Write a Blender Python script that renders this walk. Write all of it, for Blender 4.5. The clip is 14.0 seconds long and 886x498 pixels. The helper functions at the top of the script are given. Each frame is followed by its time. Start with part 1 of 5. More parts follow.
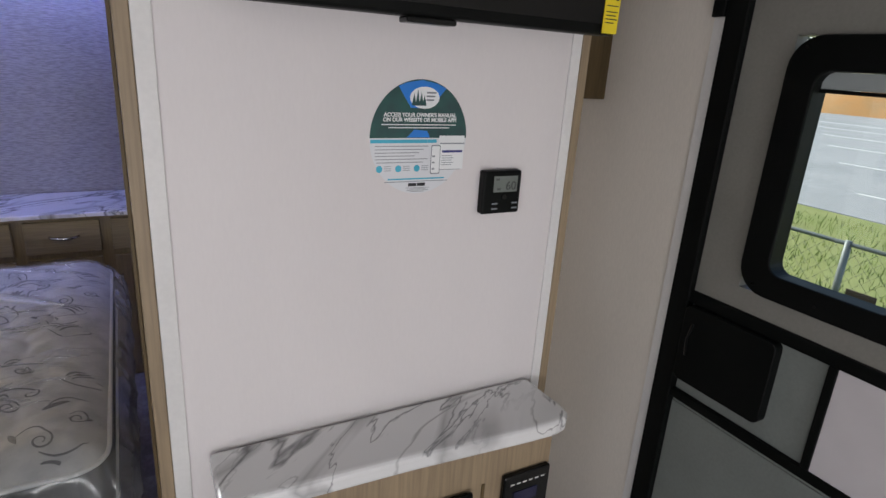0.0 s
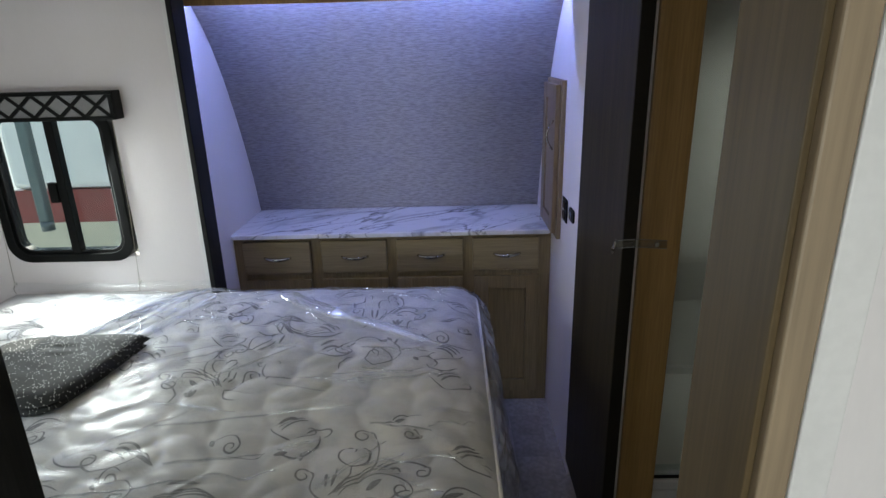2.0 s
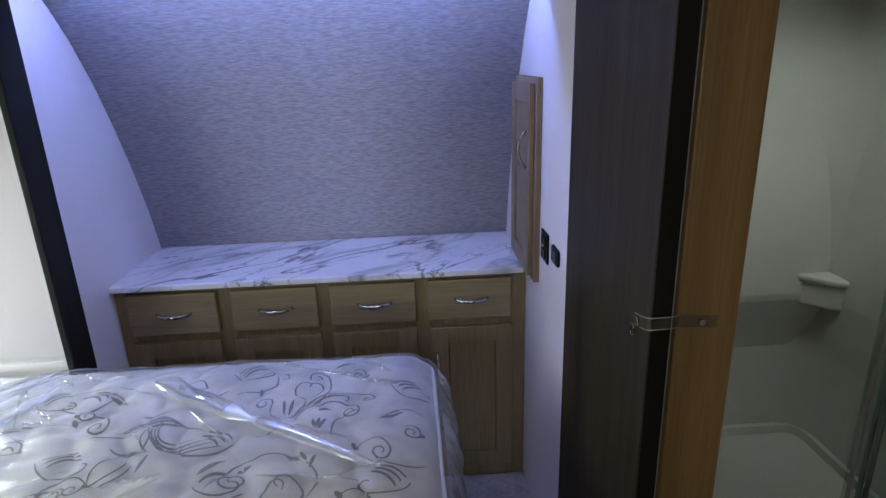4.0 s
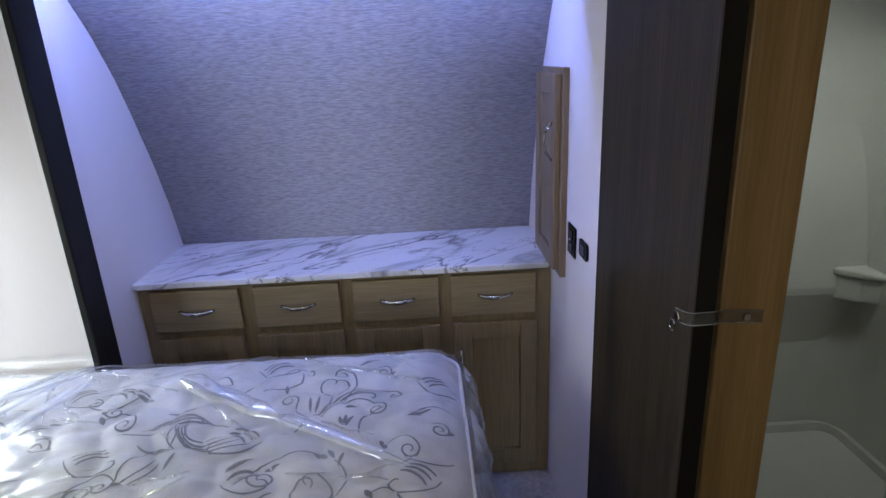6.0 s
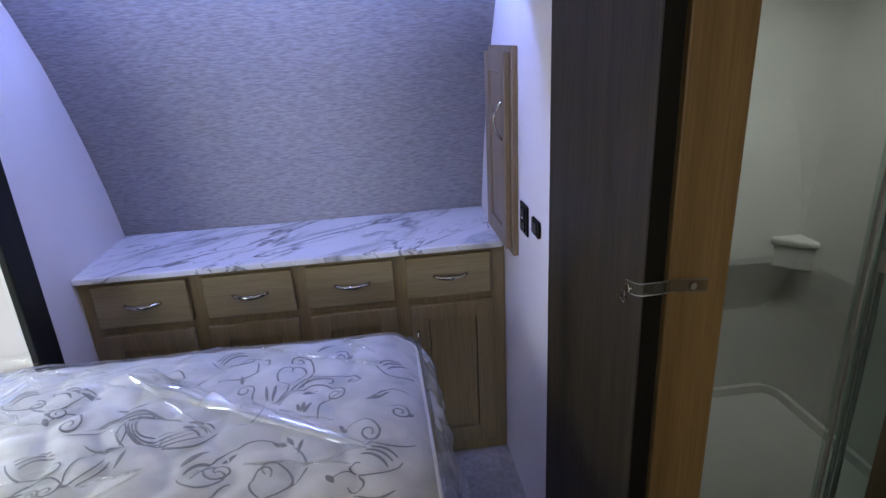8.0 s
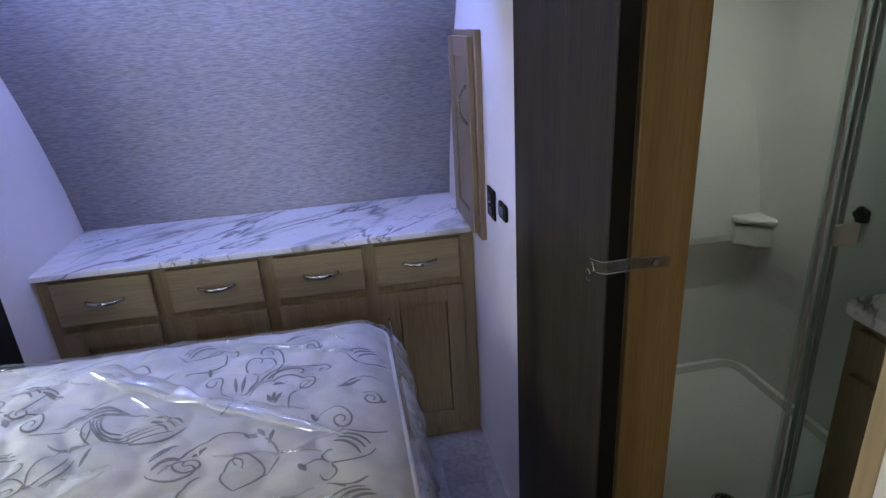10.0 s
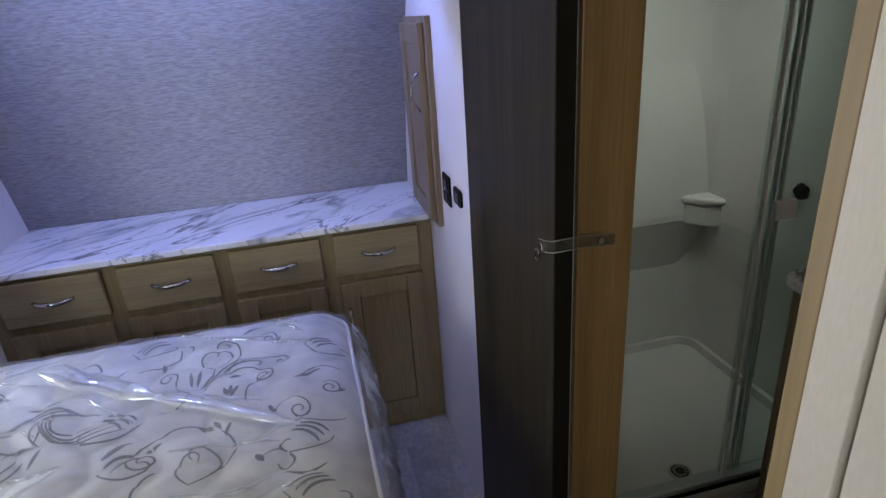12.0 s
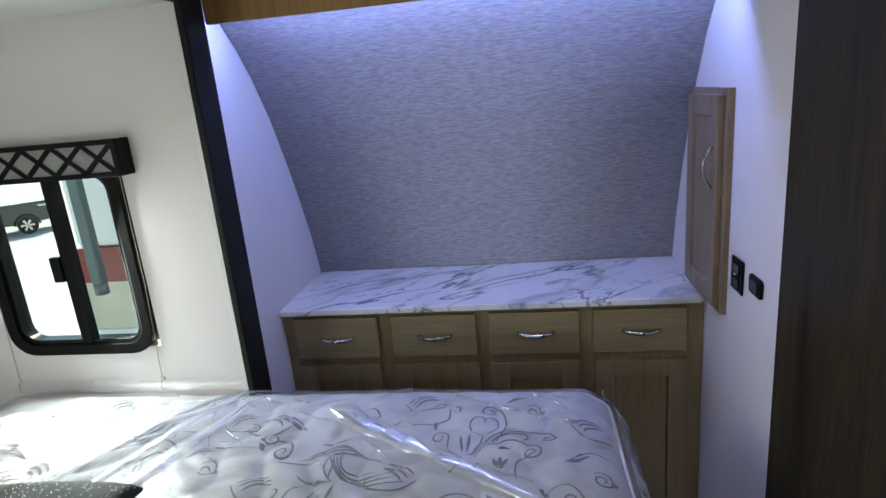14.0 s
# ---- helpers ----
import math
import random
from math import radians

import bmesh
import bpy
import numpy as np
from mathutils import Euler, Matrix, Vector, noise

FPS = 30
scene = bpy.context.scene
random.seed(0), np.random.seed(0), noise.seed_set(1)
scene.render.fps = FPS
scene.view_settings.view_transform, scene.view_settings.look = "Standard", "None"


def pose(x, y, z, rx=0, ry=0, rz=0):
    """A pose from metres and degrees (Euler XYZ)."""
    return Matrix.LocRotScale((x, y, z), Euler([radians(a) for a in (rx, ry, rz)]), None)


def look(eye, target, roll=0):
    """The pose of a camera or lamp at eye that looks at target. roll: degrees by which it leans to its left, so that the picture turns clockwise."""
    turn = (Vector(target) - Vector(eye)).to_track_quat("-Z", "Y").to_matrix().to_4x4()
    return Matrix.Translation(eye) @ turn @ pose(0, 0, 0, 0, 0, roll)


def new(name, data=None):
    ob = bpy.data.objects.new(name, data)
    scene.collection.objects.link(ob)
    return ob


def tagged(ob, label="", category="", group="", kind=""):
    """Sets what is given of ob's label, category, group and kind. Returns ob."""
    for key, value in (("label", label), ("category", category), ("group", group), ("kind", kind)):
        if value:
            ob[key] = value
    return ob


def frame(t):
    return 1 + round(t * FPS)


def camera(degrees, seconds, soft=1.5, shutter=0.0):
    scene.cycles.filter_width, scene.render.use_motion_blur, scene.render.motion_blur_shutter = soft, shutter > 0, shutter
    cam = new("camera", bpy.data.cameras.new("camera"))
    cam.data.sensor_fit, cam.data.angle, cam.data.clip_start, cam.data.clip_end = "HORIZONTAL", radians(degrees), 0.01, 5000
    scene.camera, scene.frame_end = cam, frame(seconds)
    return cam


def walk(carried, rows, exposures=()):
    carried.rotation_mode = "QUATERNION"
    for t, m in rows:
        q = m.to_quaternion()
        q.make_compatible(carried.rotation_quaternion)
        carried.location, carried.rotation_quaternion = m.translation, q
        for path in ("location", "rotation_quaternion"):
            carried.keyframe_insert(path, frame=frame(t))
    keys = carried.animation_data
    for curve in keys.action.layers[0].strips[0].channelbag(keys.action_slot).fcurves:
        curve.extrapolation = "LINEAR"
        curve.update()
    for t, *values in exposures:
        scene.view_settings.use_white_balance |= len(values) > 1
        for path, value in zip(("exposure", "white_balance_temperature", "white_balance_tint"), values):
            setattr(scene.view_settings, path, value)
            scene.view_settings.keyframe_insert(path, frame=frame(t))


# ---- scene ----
cam = camera(74.6, 14.0, 1.45)
PATH = [
    (0, (0.051, 0.111, 1.714), (0.979, 1.771, 1.097), 3.8),
    (0.3, (0.096, 0.278, 1.702), (0.825, 2.032, 1.075), 3.1),
    (0.5, (0.081, 0.343, 1.715), (0.706, 2.141, 1.102), 2.9),
    (0.7, (0.024, 0.39, 1.711), (0.557, 2.225, 1.119), 3.4),
    (1, (-0.118, 0.462, 1.704), (0.28, 2.321, 1.082), 2.9),
    (1.3, (-0.194, 0.554, 1.715), (0.095, 2.426, 1.073), 2.0),
    (1.5, (-0.22, 0.577, 1.692), (-0.042, 2.464, 1.053), 0.9),
    (2, (-0.158, 0.71, 1.694), (-0.181, 2.605, 1.054), -1.4),
    (2.2, (-0.151, 0.773, 1.703), (-0.163, 2.668, 1.064), -1.4),
    (2.5, (-0.112, 0.884, 1.691), (-0.123, 2.786, 1.071), -1.7),
    (2.7, (-0.144, 0.979, 1.684), (-0.114, 2.881, 1.064), -1.4),
    (3, (-0.137, 1.155, 1.675), (-0.062, 3.054, 1.052), -1.8),
    (3.5, (-0.09, 1.279, 1.649), (0.016, 3.178, 1.031), -1.8),
    (6, (-0.123, 1.33, 1.626), (-0.074, 3.228, 0.998), -2.7),
    (6.5, (-0.124, 1.336, 1.624), (-0.044, 3.228, 0.979), -2.9),
    (7, (-0.128, 1.336, 1.624), (-0.013, 3.22, 0.963), -3.0),
    (7.5, (-0.126, 1.336, 1.62), (0.032, 3.212, 0.945), -3.0),
    (8, (-0.123, 1.333, 1.618), (0.079, 3.2, 0.93), -3.1),
    (10.5, (-0.109, 1.326, 1.607), (0.215, 3.156, 0.869), -3.7),
    (11, (-0.097, 1.318, 1.604), (0.262, 3.138, 0.856), -3.8),
    (11.5, (-0.09, 1.311, 1.596), (0.292, 3.122, 0.838), -3.9),
    (12, (-0.09, 1.312, 1.597), (0.313, 3.116, 0.833), -4.1),
    (12.5, (-0.088, 1.31, 1.596), (0.265, 3.132, 0.85), -4.2),
    (12.7, (-0.096, 1.322, 1.604), (0.148, 3.174, 0.889), -4.4),
    (13, (-0.154, 1.361, 1.616), (-0.112, 3.255, 0.972), -4.9),
    (13.2, (-0.192, 1.37, 1.633), (-0.278, 3.275, 1.03), -5.3),
    (13.5, (-0.231, 1.376, 1.643), (-0.472, 3.283, 1.094), -5.3),
    (14, (-0.251, 1.38, 1.641), (-0.546, 3.287, 1.116), -5.2),
]
walk(cam, [(t, look(eye, target, roll)) for t, eye, target, roll in PATH], [(0.0, 0.53, 6550, 13), (1.0, 0.52, 6500, 10), (1.5, 0.56, 6450, 7), (2.0, 0.69, 6450, 1), (2.5, 1.0, 6350, 6), (3.0, 0.95, 6300, 2), (7.0, 1.2, 6300, 4), (8.0, 1.25, 6300, 4), (12.5, 1.2, 6400, 3), (13.5, 1.25, 6500, -3), (14.0, 0.95, 6600, -3)])

# ==== place ====
PI = math.pi

# ---------------------------------------------------------------- light
SUN_DIR = Vector((0.06, -1.0, -0.86)).normalized()
world = bpy.data.worlds.new("sky")
scene.world = world
world.use_nodes = True
wn = world.node_tree
sky = wn.nodes.new("ShaderNodeTexSky")
sky.sky_type = "NISHITA"
sky.sun_disc = False
sky.sun_elevation = math.asin(-SUN_DIR.z)
sky.sun_rotation = math.atan2(-SUN_DIR.x, -SUN_DIR.y)
wn.links.new(sky.outputs["Color"], wn.nodes["Background"].inputs["Color"])
wn.nodes["Background"].inputs["Strength"].default_value = 0.15

sun = new("sun", bpy.data.lights.new("sun", "SUN"))
sun.data.energy, sun.data.angle, sun.data.color = 5.0, radians(0.5), (1.0, 0.95, 0.88)
sun.matrix_basis = look((0, 0, 0), SUN_DIR)


def window_light(name, eye, target, w, h, power, color=(0.95, 0.98, 1.0)):
    """An area lamp standing in for daylight."""
    lamp = new(name, bpy.data.lights.new(name, "AREA"))
    lamp.data.shape, lamp.data.size, lamp.data.size_y = "RECTANGLE", w, h
    lamp.data.energy, lamp.data.color = power, color
    lamp.matrix_basis = look(eye, target)
    return lamp


# Rear and galley lamps are added out of view to light the partition.
window_light("daylight_rear_window", (-0.1, -2.95, 0.90), (0.25, 0, 0.75), 1.5, 0.75, 23)
window_light("daylight_galley_window", (-1.15, -0.9, 1.35), (1.0, -0.7, 1.2), 1.2, 0.6, 10)
window_light("daylight_bed_window", (-1.62, 2.865, 1.2), (-1.12, 2.0, 1.0), 0.30, 0.44, 4.8)
# Unseen second bed window lamp, added to brighten the recess wall.
window_light("daylight_bed_window_far", (-1.67, 1.44, 1.22), (-1.5, 2.6, 0.6), 0.44, 0.40, 2.0)
# Unseen lamp added over the shower, its narrow beam aimed at the back wall.
shower_lamp = window_light("daylight_shower_skylight", (1.05, 2.76, 2.03), (1.20, 3.19, 1.05), 0.36, 0.36, 0.54, (0.95, 1.0, 0.96))
shower_lamp.data.spread = radians(76)


# ---------------------------------------------------------------- materials
def mat(name, base, rough=0.5, metal=0.0, vary=0.08, scale=6.0, fine=0.0, fine_scale=120.0, bump=0.0, stretch=(1, 1, 1), second=None,
        emit=None, power=0.0, coat=0.0, spec=0.5):
    """A surface with a slow variation and a fine grain, in metres."""
    m = bpy.data.materials.new(name)
    m.use_nodes = True
    nt = m.node_tree
    b = nt.nodes["Principled BSDF"]
    b.inputs["Roughness"].default_value = rough
    b.inputs["Metallic"].default_value = metal
    b.inputs["Coat Weight"].default_value = coat
    b.inputs["Specular IOR Level"].default_value = spec
    co = nt.nodes.new("ShaderNodeTexCoord")
    mp = nt.nodes.new("ShaderNodeMapping")
    mp.inputs["Scale"].default_value = stretch
    nt.links.new(co.outputs["Object"], mp.inputs["Vector"])
    n1 = nt.nodes.new("ShaderNodeTexNoise")
    n1.inputs["Scale"].default_value, n1.inputs["Detail"].default_value = scale, 3
    n2 = nt.nodes.new("ShaderNodeTexNoise")
    n2.inputs["Scale"].default_value, n2.inputs["Detail"].default_value = fine_scale, 4
    for n in (n1, n2):
        nt.links.new(mp.outputs["Vector"], n.inputs["Vector"])
    other = second or tuple(max(0.0, c * (1 - vary * 4)) for c in base)
    mix1 = nt.nodes.new("ShaderNodeMix")
    mix1.data_type = "RGBA"
    ramp = nt.nodes.new("ShaderNodeMapRange")
    ramp.inputs[1].default_value, ramp.inputs[2].default_value = 0.3, 0.7
    nt.links.new(n1.outputs["Fac"], ramp.inputs[0])
    nt.links.new(ramp.outputs[0], mix1.inputs["Factor"])
    mix1.inputs[6].default_value, mix1.inputs[7].default_value = (*base, 1), (*other, 1)
    out = mix1.outputs[2]
    if fine:
        mix2 = nt.nodes.new("ShaderNodeMix")
        mix2.data_type, mix2.blend_type = "RGBA", "MULTIPLY"
        r2 = nt.nodes.new("ShaderNodeMapRange")
        r2.inputs[1].default_value, r2.inputs[2].default_value = 0.35, 0.65
        r2.inputs[3].default_value, r2.inputs[4].default_value = 1 - fine, 1 + fine * 0.4
        nt.links.new(n2.outputs["Fac"], r2.inputs[0])
        mix2.inputs["Factor"].default_value = 1
        nt.links.new(out, mix2.inputs[6])
        nt.links.new(r2.outputs[0], mix2.inputs[7])
        out = mix2.outputs[2]
    nt.links.new(out, b.inputs["Base Color"])
    if bump:
        bp = nt.nodes.new("ShaderNodeBump")
        bp.inputs["Strength"].default_value, bp.inputs["Distance"].default_value = bump, 0.002
        nt.links.new(n2.outputs["Fac"], bp.inputs["Height"])
        nt.links.new(bp.outputs[0], b.inputs["Normal"])
    if emit:
        b.inputs["Emission Color"].default_value = (*emit, 1)
        b.inputs["Emission Strength"].default_value = power
    return m


def wood(name, base, second, along="z", rough=0.45, fine=0.17, bump=0.12):
    s = {"z": (1, 1, 0.045), "x": (0.045, 1, 1), "y": (1, 0.045, 1)}[along]
    return mat(name, base, rough, second=second, scale=28, fine=fine, fine_scale=170, bump=bump, stretch=s)


def marble(name, base, vein, stretch, scale):
    m = mat(name, base, 0.22, vary=0.03, scale=3, coat=0.2)
    nt = m.node_tree
    b = nt.nodes["Principled BSDF"]
    src = b.inputs["Base Color"].links[0].from_socket
    co = nt.nodes.new("ShaderNodeTexCoord")
    mp = nt.nodes.new("ShaderNodeMapping")
    mp.vector_type = "TEXTURE"
    mp.inputs["Scale"].default_value = tuple(1 / c for c in stretch)
    mp.inputs["Rotation"].default_value = (0, 0, radians(38))
    nt.links.new(co.outputs["Object"], mp.inputs["Vector"])
    for k, (sc, width, amount) in enumerate(((scale, 0.018, 0.9), (scale * 2.1, 0.012, 0.8), (scale * 0.62, 0.034, 0.5))):
        n = nt.nodes.new("ShaderNodeTexNoise")
        n.inputs["Scale"].default_value, n.inputs["Detail"].default_value, n.inputs["Distortion"].default_value = sc, 5, 0.5
        nt.links.new(mp.outputs["Vector"], n.inputs["Vector"])
        sub = nt.nodes.new("ShaderNodeMath")
        sub.operation = "SUBTRACT"
        sub.inputs[1].default_value = 0.5 + 0.03 * k
        ab = nt.nodes.new("ShaderNodeMath")
        ab.operation = "ABSOLUTE"
        rg = nt.nodes.new("ShaderNodeMapRange")
        rg.inputs[1].default_value, rg.inputs[2].default_value = 0.0, width
        rg.inputs[3].default_value, rg.inputs[4].default_value = amount, 0.0
        gate = nt.nodes.new("ShaderNodeTexNoise")
        gate.inputs["Scale"].default_value = scale * 0.9 + k
        nt.links.new(mp.outputs["Vector"], gate.inputs["Vector"])
        gr = nt.nodes.new("ShaderNodeMapRange")
        gr.inputs[1].default_value, gr.inputs[2].default_value = 0.35, 0.53
        nt.links.new(gate.outputs["Fac"], gr.inputs[0])
        mul = nt.nodes.new("ShaderNodeMath")
        mul.operation = "MULTIPLY"
        nt.links.new(n.outputs["Fac"], sub.inputs[0])
        nt.links.new(sub.outputs[0], ab.inputs[0])
        nt.links.new(ab.outputs[0], rg.inputs[0])
        nt.links.new(rg.outputs[0], mul.inputs[0])
        nt.links.new(gr.outputs[0], mul.inputs[1])
        mx = nt.nodes.new("ShaderNodeMix")
        mx.data_type = "RGBA"
        nt.links.new(mul.outputs[0], mx.inputs["Factor"])
        nt.links.new(src, mx.inputs[6])
        mx.inputs[7].default_value = (*vein, 1)
        src = mx.outputs[2]
    nt.links.new(src, b.inputs["Base Color"])
    return m


def clear(name, tint, haze=0.0, rough=0.02, ior=1.45):
    """Thin clear sheet: it lets light straight through and mirrors by Fresnel."""
    m = bpy.data.materials.new(name)
    m.use_nodes = True
    nt = m.node_tree
    nt.nodes.remove(nt.nodes["Principled BSDF"])
    tr = nt.nodes.new("ShaderNodeBsdfTransparent")
    tr.inputs["Color"].default_value = (*tint, 1)
    gl = nt.nodes.new("ShaderNodeBsdfGlossy")
    gl.inputs["Roughness"].default_value = rough
    lw = nt.nodes.new("ShaderNodeLayerWeight")
    lw.inputs["Blend"].default_value = 0.5
    pw = nt.nodes.new("ShaderNodeMath")
    pw.operation = "POWER"
    pw.inputs[1].default_value = 5.0
    nt.links.new(lw.outputs["Facing"], pw.inputs[0])
    fr = nt.nodes.new("ShaderNodeMapRange")
    fr.inputs[3].default_value, fr.inputs[4].default_value = ((ior - 1) / (ior + 1)) ** 2, 1.0
    nt.links.new(pw.outputs[0], fr.inputs[0])
    base = tr.outputs[0]
    if haze:
        df = nt.nodes.new("ShaderNodeBsdfDiffuse")
        df.inputs["Color"].default_value = (0.85, 0.87, 0.9, 1)
        hz = nt.nodes.new("ShaderNodeMixShader")
        co = nt.nodes.new("ShaderNodeTexCoord")
        no = nt.nodes.new("ShaderNodeTexNoise")
        no.inputs["Scale"].default_value, no.inputs["Detail"].default_value = 5, 4
        rg = nt.nodes.new("ShaderNodeMapRange")
        rg.inputs[1].default_value, rg.inputs[2].default_value = 0.4, 0.75
        rg.inputs[3].default_value, rg.inputs[4].default_value = haze * 0.3, haze * 2
        nt.links.new(co.outputs["Object"], no.inputs["Vector"])
        nt.links.new(no.outputs["Fac"], rg.inputs[0])
        nt.links.new(rg.outputs[0], hz.inputs[0])
        nt.links.new(base, hz.inputs[1])
        nt.links.new(df.outputs[0], hz.inputs[2])
        base = hz.outputs[0]
    mx = nt.nodes.new("ShaderNodeMixShader")
    nt.links.new(fr.outputs[0], mx.inputs[0])
    nt.links.new(base, mx.inputs[1])
    nt.links.new(gl.outputs[0], mx.inputs[2])
    nt.links.new(mx.outputs[0], nt.nodes["Material Output"].inputs["Surface"])
    return m


def glow(name, color, power):
    m = bpy.data.materials.new(name)
    m.use_nodes = True
    b = m.node_tree.nodes["Principled BSDF"]
    b.inputs["Base Color"].default_value = (*color, 1)
    b.inputs["Emission Color"].default_value = (*color, 1)
    b.inputs["Emission Strength"].default_value = power
    return m


M_WALL = mat("white_wall_panel", (0.75, 0.705, 0.705), 0.5, vary=0.02, scale=2.5, fine=0.012, fine_scale=260, bump=0.02, stretch=(1, 1, 0.25))
M_GREYWALL = mat("grey_wall_panel", (0.77, 0.71, 0.65), 0.55, vary=0.02, scale=2.5, fine=0.04, fine_scale=260, bump=0.10, stretch=(1, 1, 0.25))
M_TRIMWHITE = mat("white_trim", (0.76, 0.74, 0.73), 0.45, vary=0.02, fine=0.03)
M_CEIL = mat("white_ceiling", (0.75, 0.75, 0.73), 0.6, vary=0.02, fine=0.03, bump=0.08)
M_PAPER = mat("grey_woven_wallpaper", (0.40, 0.39, 0.405), 0.85, second=(0.365, 0.357, 0.372), scale=20, fine=0.30, fine_scale=60, bump=0.4,
              stretch=(0.55, 4.0, 4.2))
M_OAK = wood("grey_brown_oak", (0.262, 0.200, 0.112), (0.198, 0.149, 0.080), fine=0.16)
# Grain across; base raised so drawer fronts look better lit than the frame.
M_OAKX = wood("grey_brown_oak_across_lit", (0.288, 0.226, 0.130), (0.222, 0.172, 0.094), along="x", fine=0.14)
M_CUP = wood("warm_brown_oak", (0.255, 0.190, 0.125), (0.20, 0.145, 0.092))
M_TAN = wood("pale_tan_wood", (0.36, 0.265, 0.145), (0.29, 0.205, 0.105), fine=0.10)
M_HONEY = wood("honey_wood_jamb", (0.35, 0.205, 0.072), (0.26, 0.145, 0.047), rough=0.4)
M_BEIGEWOOD = wood("pale_taupe_wood", (0.33, 0.245, 0.155), (0.26, 0.19, 0.12), rough=0.5)
M_TAUPE = wood("taupe_wood_panel", (0.118, 0.080, 0.037), (0.084, 0.056, 0.025), rough=0.5, fine=0.2)
M_DARK = wood("dark_walnut_door", (0.038, 0.0285, 0.0155), (0.013, 0.010, 0.0055), rough=0.5, fine=0.45, bump=0.2)
M_DARKEDGE = mat("dark_door_edge", (0.012, 0.0095, 0.006), 0.6, vary=0.1, spec=0.2)
M_FASCIA = wood("charcoal_fascia", (0.008, 0.0086, 0.0084), (0.004, 0.0044, 0.0043), rough=0.55)
for m in (M_DARK, M_TAUPE, M_FASCIA):
    m.node_tree.nodes["Principled BSDF"].inputs["Specular IOR Level"].default_value = 0.25
M_BLACK = mat("black_plastic", (0.0035, 0.0042, 0.0040), 0.5, vary=0.1, fine=0.1, spec=0.14)
M_BLACKGLOSS = mat("black_gloss", (0.004, 0.0045, 0.0045), 0.22, vary=0.1, spec=0.3)
M_CHROME = mat("brushed_nickel", (0.50, 0.48, 0.44), 0.14, 1.0, vary=0.03)
M_ALU = mat("aluminium", (0.52, 0.56, 0.545), 0.4, 0.2, vary=0.05, fine=0.06)
M_MARBLE = marble("white_marble_laminate", (0.79, 0.78, 0.78), (0.15, 0.145, 0.15), (0.55, 1.7, 1), 2.6)
M_FLOOR = mat("grey_vinyl_floor", (0.33, 0.31, 0.30), 0.4, second=(0.2, 0.19, 0.185), scale=5, fine=0.25, fine_scale=40, bump=0.1)
M_SHOWER = mat("white_acrylic", (0.71, 0.695, 0.665), 0.32, vary=0.02, coat=0.08)
M_TICK = mat("mattress_ticking", (0.64, 0.635, 0.63), 0.75, second=(0.43, 0.435, 0.455), scale=13, fine=0.10, fine_scale=420, bump=0.25)
M_TICKSIDE = mat("mattress_side_fabric", (0.030, 0.034, 0.033), 0.8, vary=0.05, fine=0.12, fine_scale=300, bump=0.2)
M_PRINT = mat("grey_scroll_print", (0.19, 0.19, 0.208), 0.7, vary=0.06, fine=0.15, fine_scale=500)
M_PIPING = mat("white_piping", (0.76, 0.75, 0.74), 0.6, vary=0.03)
M_PLASTIC = clear("clear_polythene", (0.97, 0.98, 0.985), haze=0.08, rough=0.27, ior=1.6)
M_GLASS = clear("window_glass", (0.92, 0.96, 0.94))
M_SHGLASS = clear("shower_glass", (0.955, 0.955, 0.94), ior=1.4)
M_SHGLASS2 = clear("green_shower_glass", (0.84, 0.90, 0.87), ior=1.4)
M_STRAPEDGE = clear("hazed_vinyl_edge", (0.75, 0.74, 0.68), haze=0.35, rough=0.15, ior=2.2)
M_STRAP = clear("clear_vinyl_strap", (0.70, 0.68, 0.60), haze=0.08, rough=0.10, ior=1.8)
M_LED = glow("blue_led", (0.28, 0.355, 1.0), 88.0)
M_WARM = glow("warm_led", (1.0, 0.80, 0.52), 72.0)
M_FABRICGREY = mat("grey_mesh_fabric", (0.33, 0.33, 0.33), 0.9, vary=0.05, fine=0.4, fine_scale=900, bump=0.3)
M_DOORGREY = mat("grey_door_skin", (0.235, 0.225, 0.205), 0.5, vary=0.03, fine=0.05)
M_DOORLOW = mat("grey_lower_door_skin", (0.20, 0.215, 0.205), 0.5, vary=0.03, fine=0.05)
M_SCREEN = mat("pale_screen_cover", (0.62, 0.58, 0.60), 0.4, vary=0.03)
M_YELLOW = mat("yellow_paper", (0.85, 0.66, 0.02), 0.6, vary=0.03)
M_INK = mat("black_ink", (0.02, 0.02, 0.025), 0.6)
M_LCD = mat("grey_lcd", (0.17, 0.19, 0.175), 0.25, vary=0.03)
M_DIGIT = mat("lcd_digit", (0.05, 0.06, 0.055), 0.4)
M_PALEGREY = mat("pale_grey_plastic", (0.72, 0.70, 0.67), 0.4, vary=0.03)
M_CORD = mat("beige_cord", (0.35, 0.31, 0.26), 0.8)


# ---------------------------------------------------------------- mesh helpers
def part(name, bm, material, parent=None, label="", smooth=False):
    """Links a bmesh, given in world places, as one mesh under a thing or a part."""
    me = bpy.data.meshes.new(name)
    bm.to_mesh(me)
    bm.free()
    me.materials.append(material)
    if smooth:
        for p in me.polygons:
            p.use_smooth = True
    ob = new(name, me)
    if parent:
        ob.parent = parent
        if parent.type == "EMPTY":
            ob.matrix_parent_inverse = parent.matrix_basis.inverted()
    if label:
        ob["label"] = label
    return ob


def empty(name, at, label, category, group="", kind=""):
    ob = new(name)
    ob.empty_display_size = 0.05
    ob.matrix_basis = Matrix.Translation(at)
    return tagged(ob, label, category, group, kind)


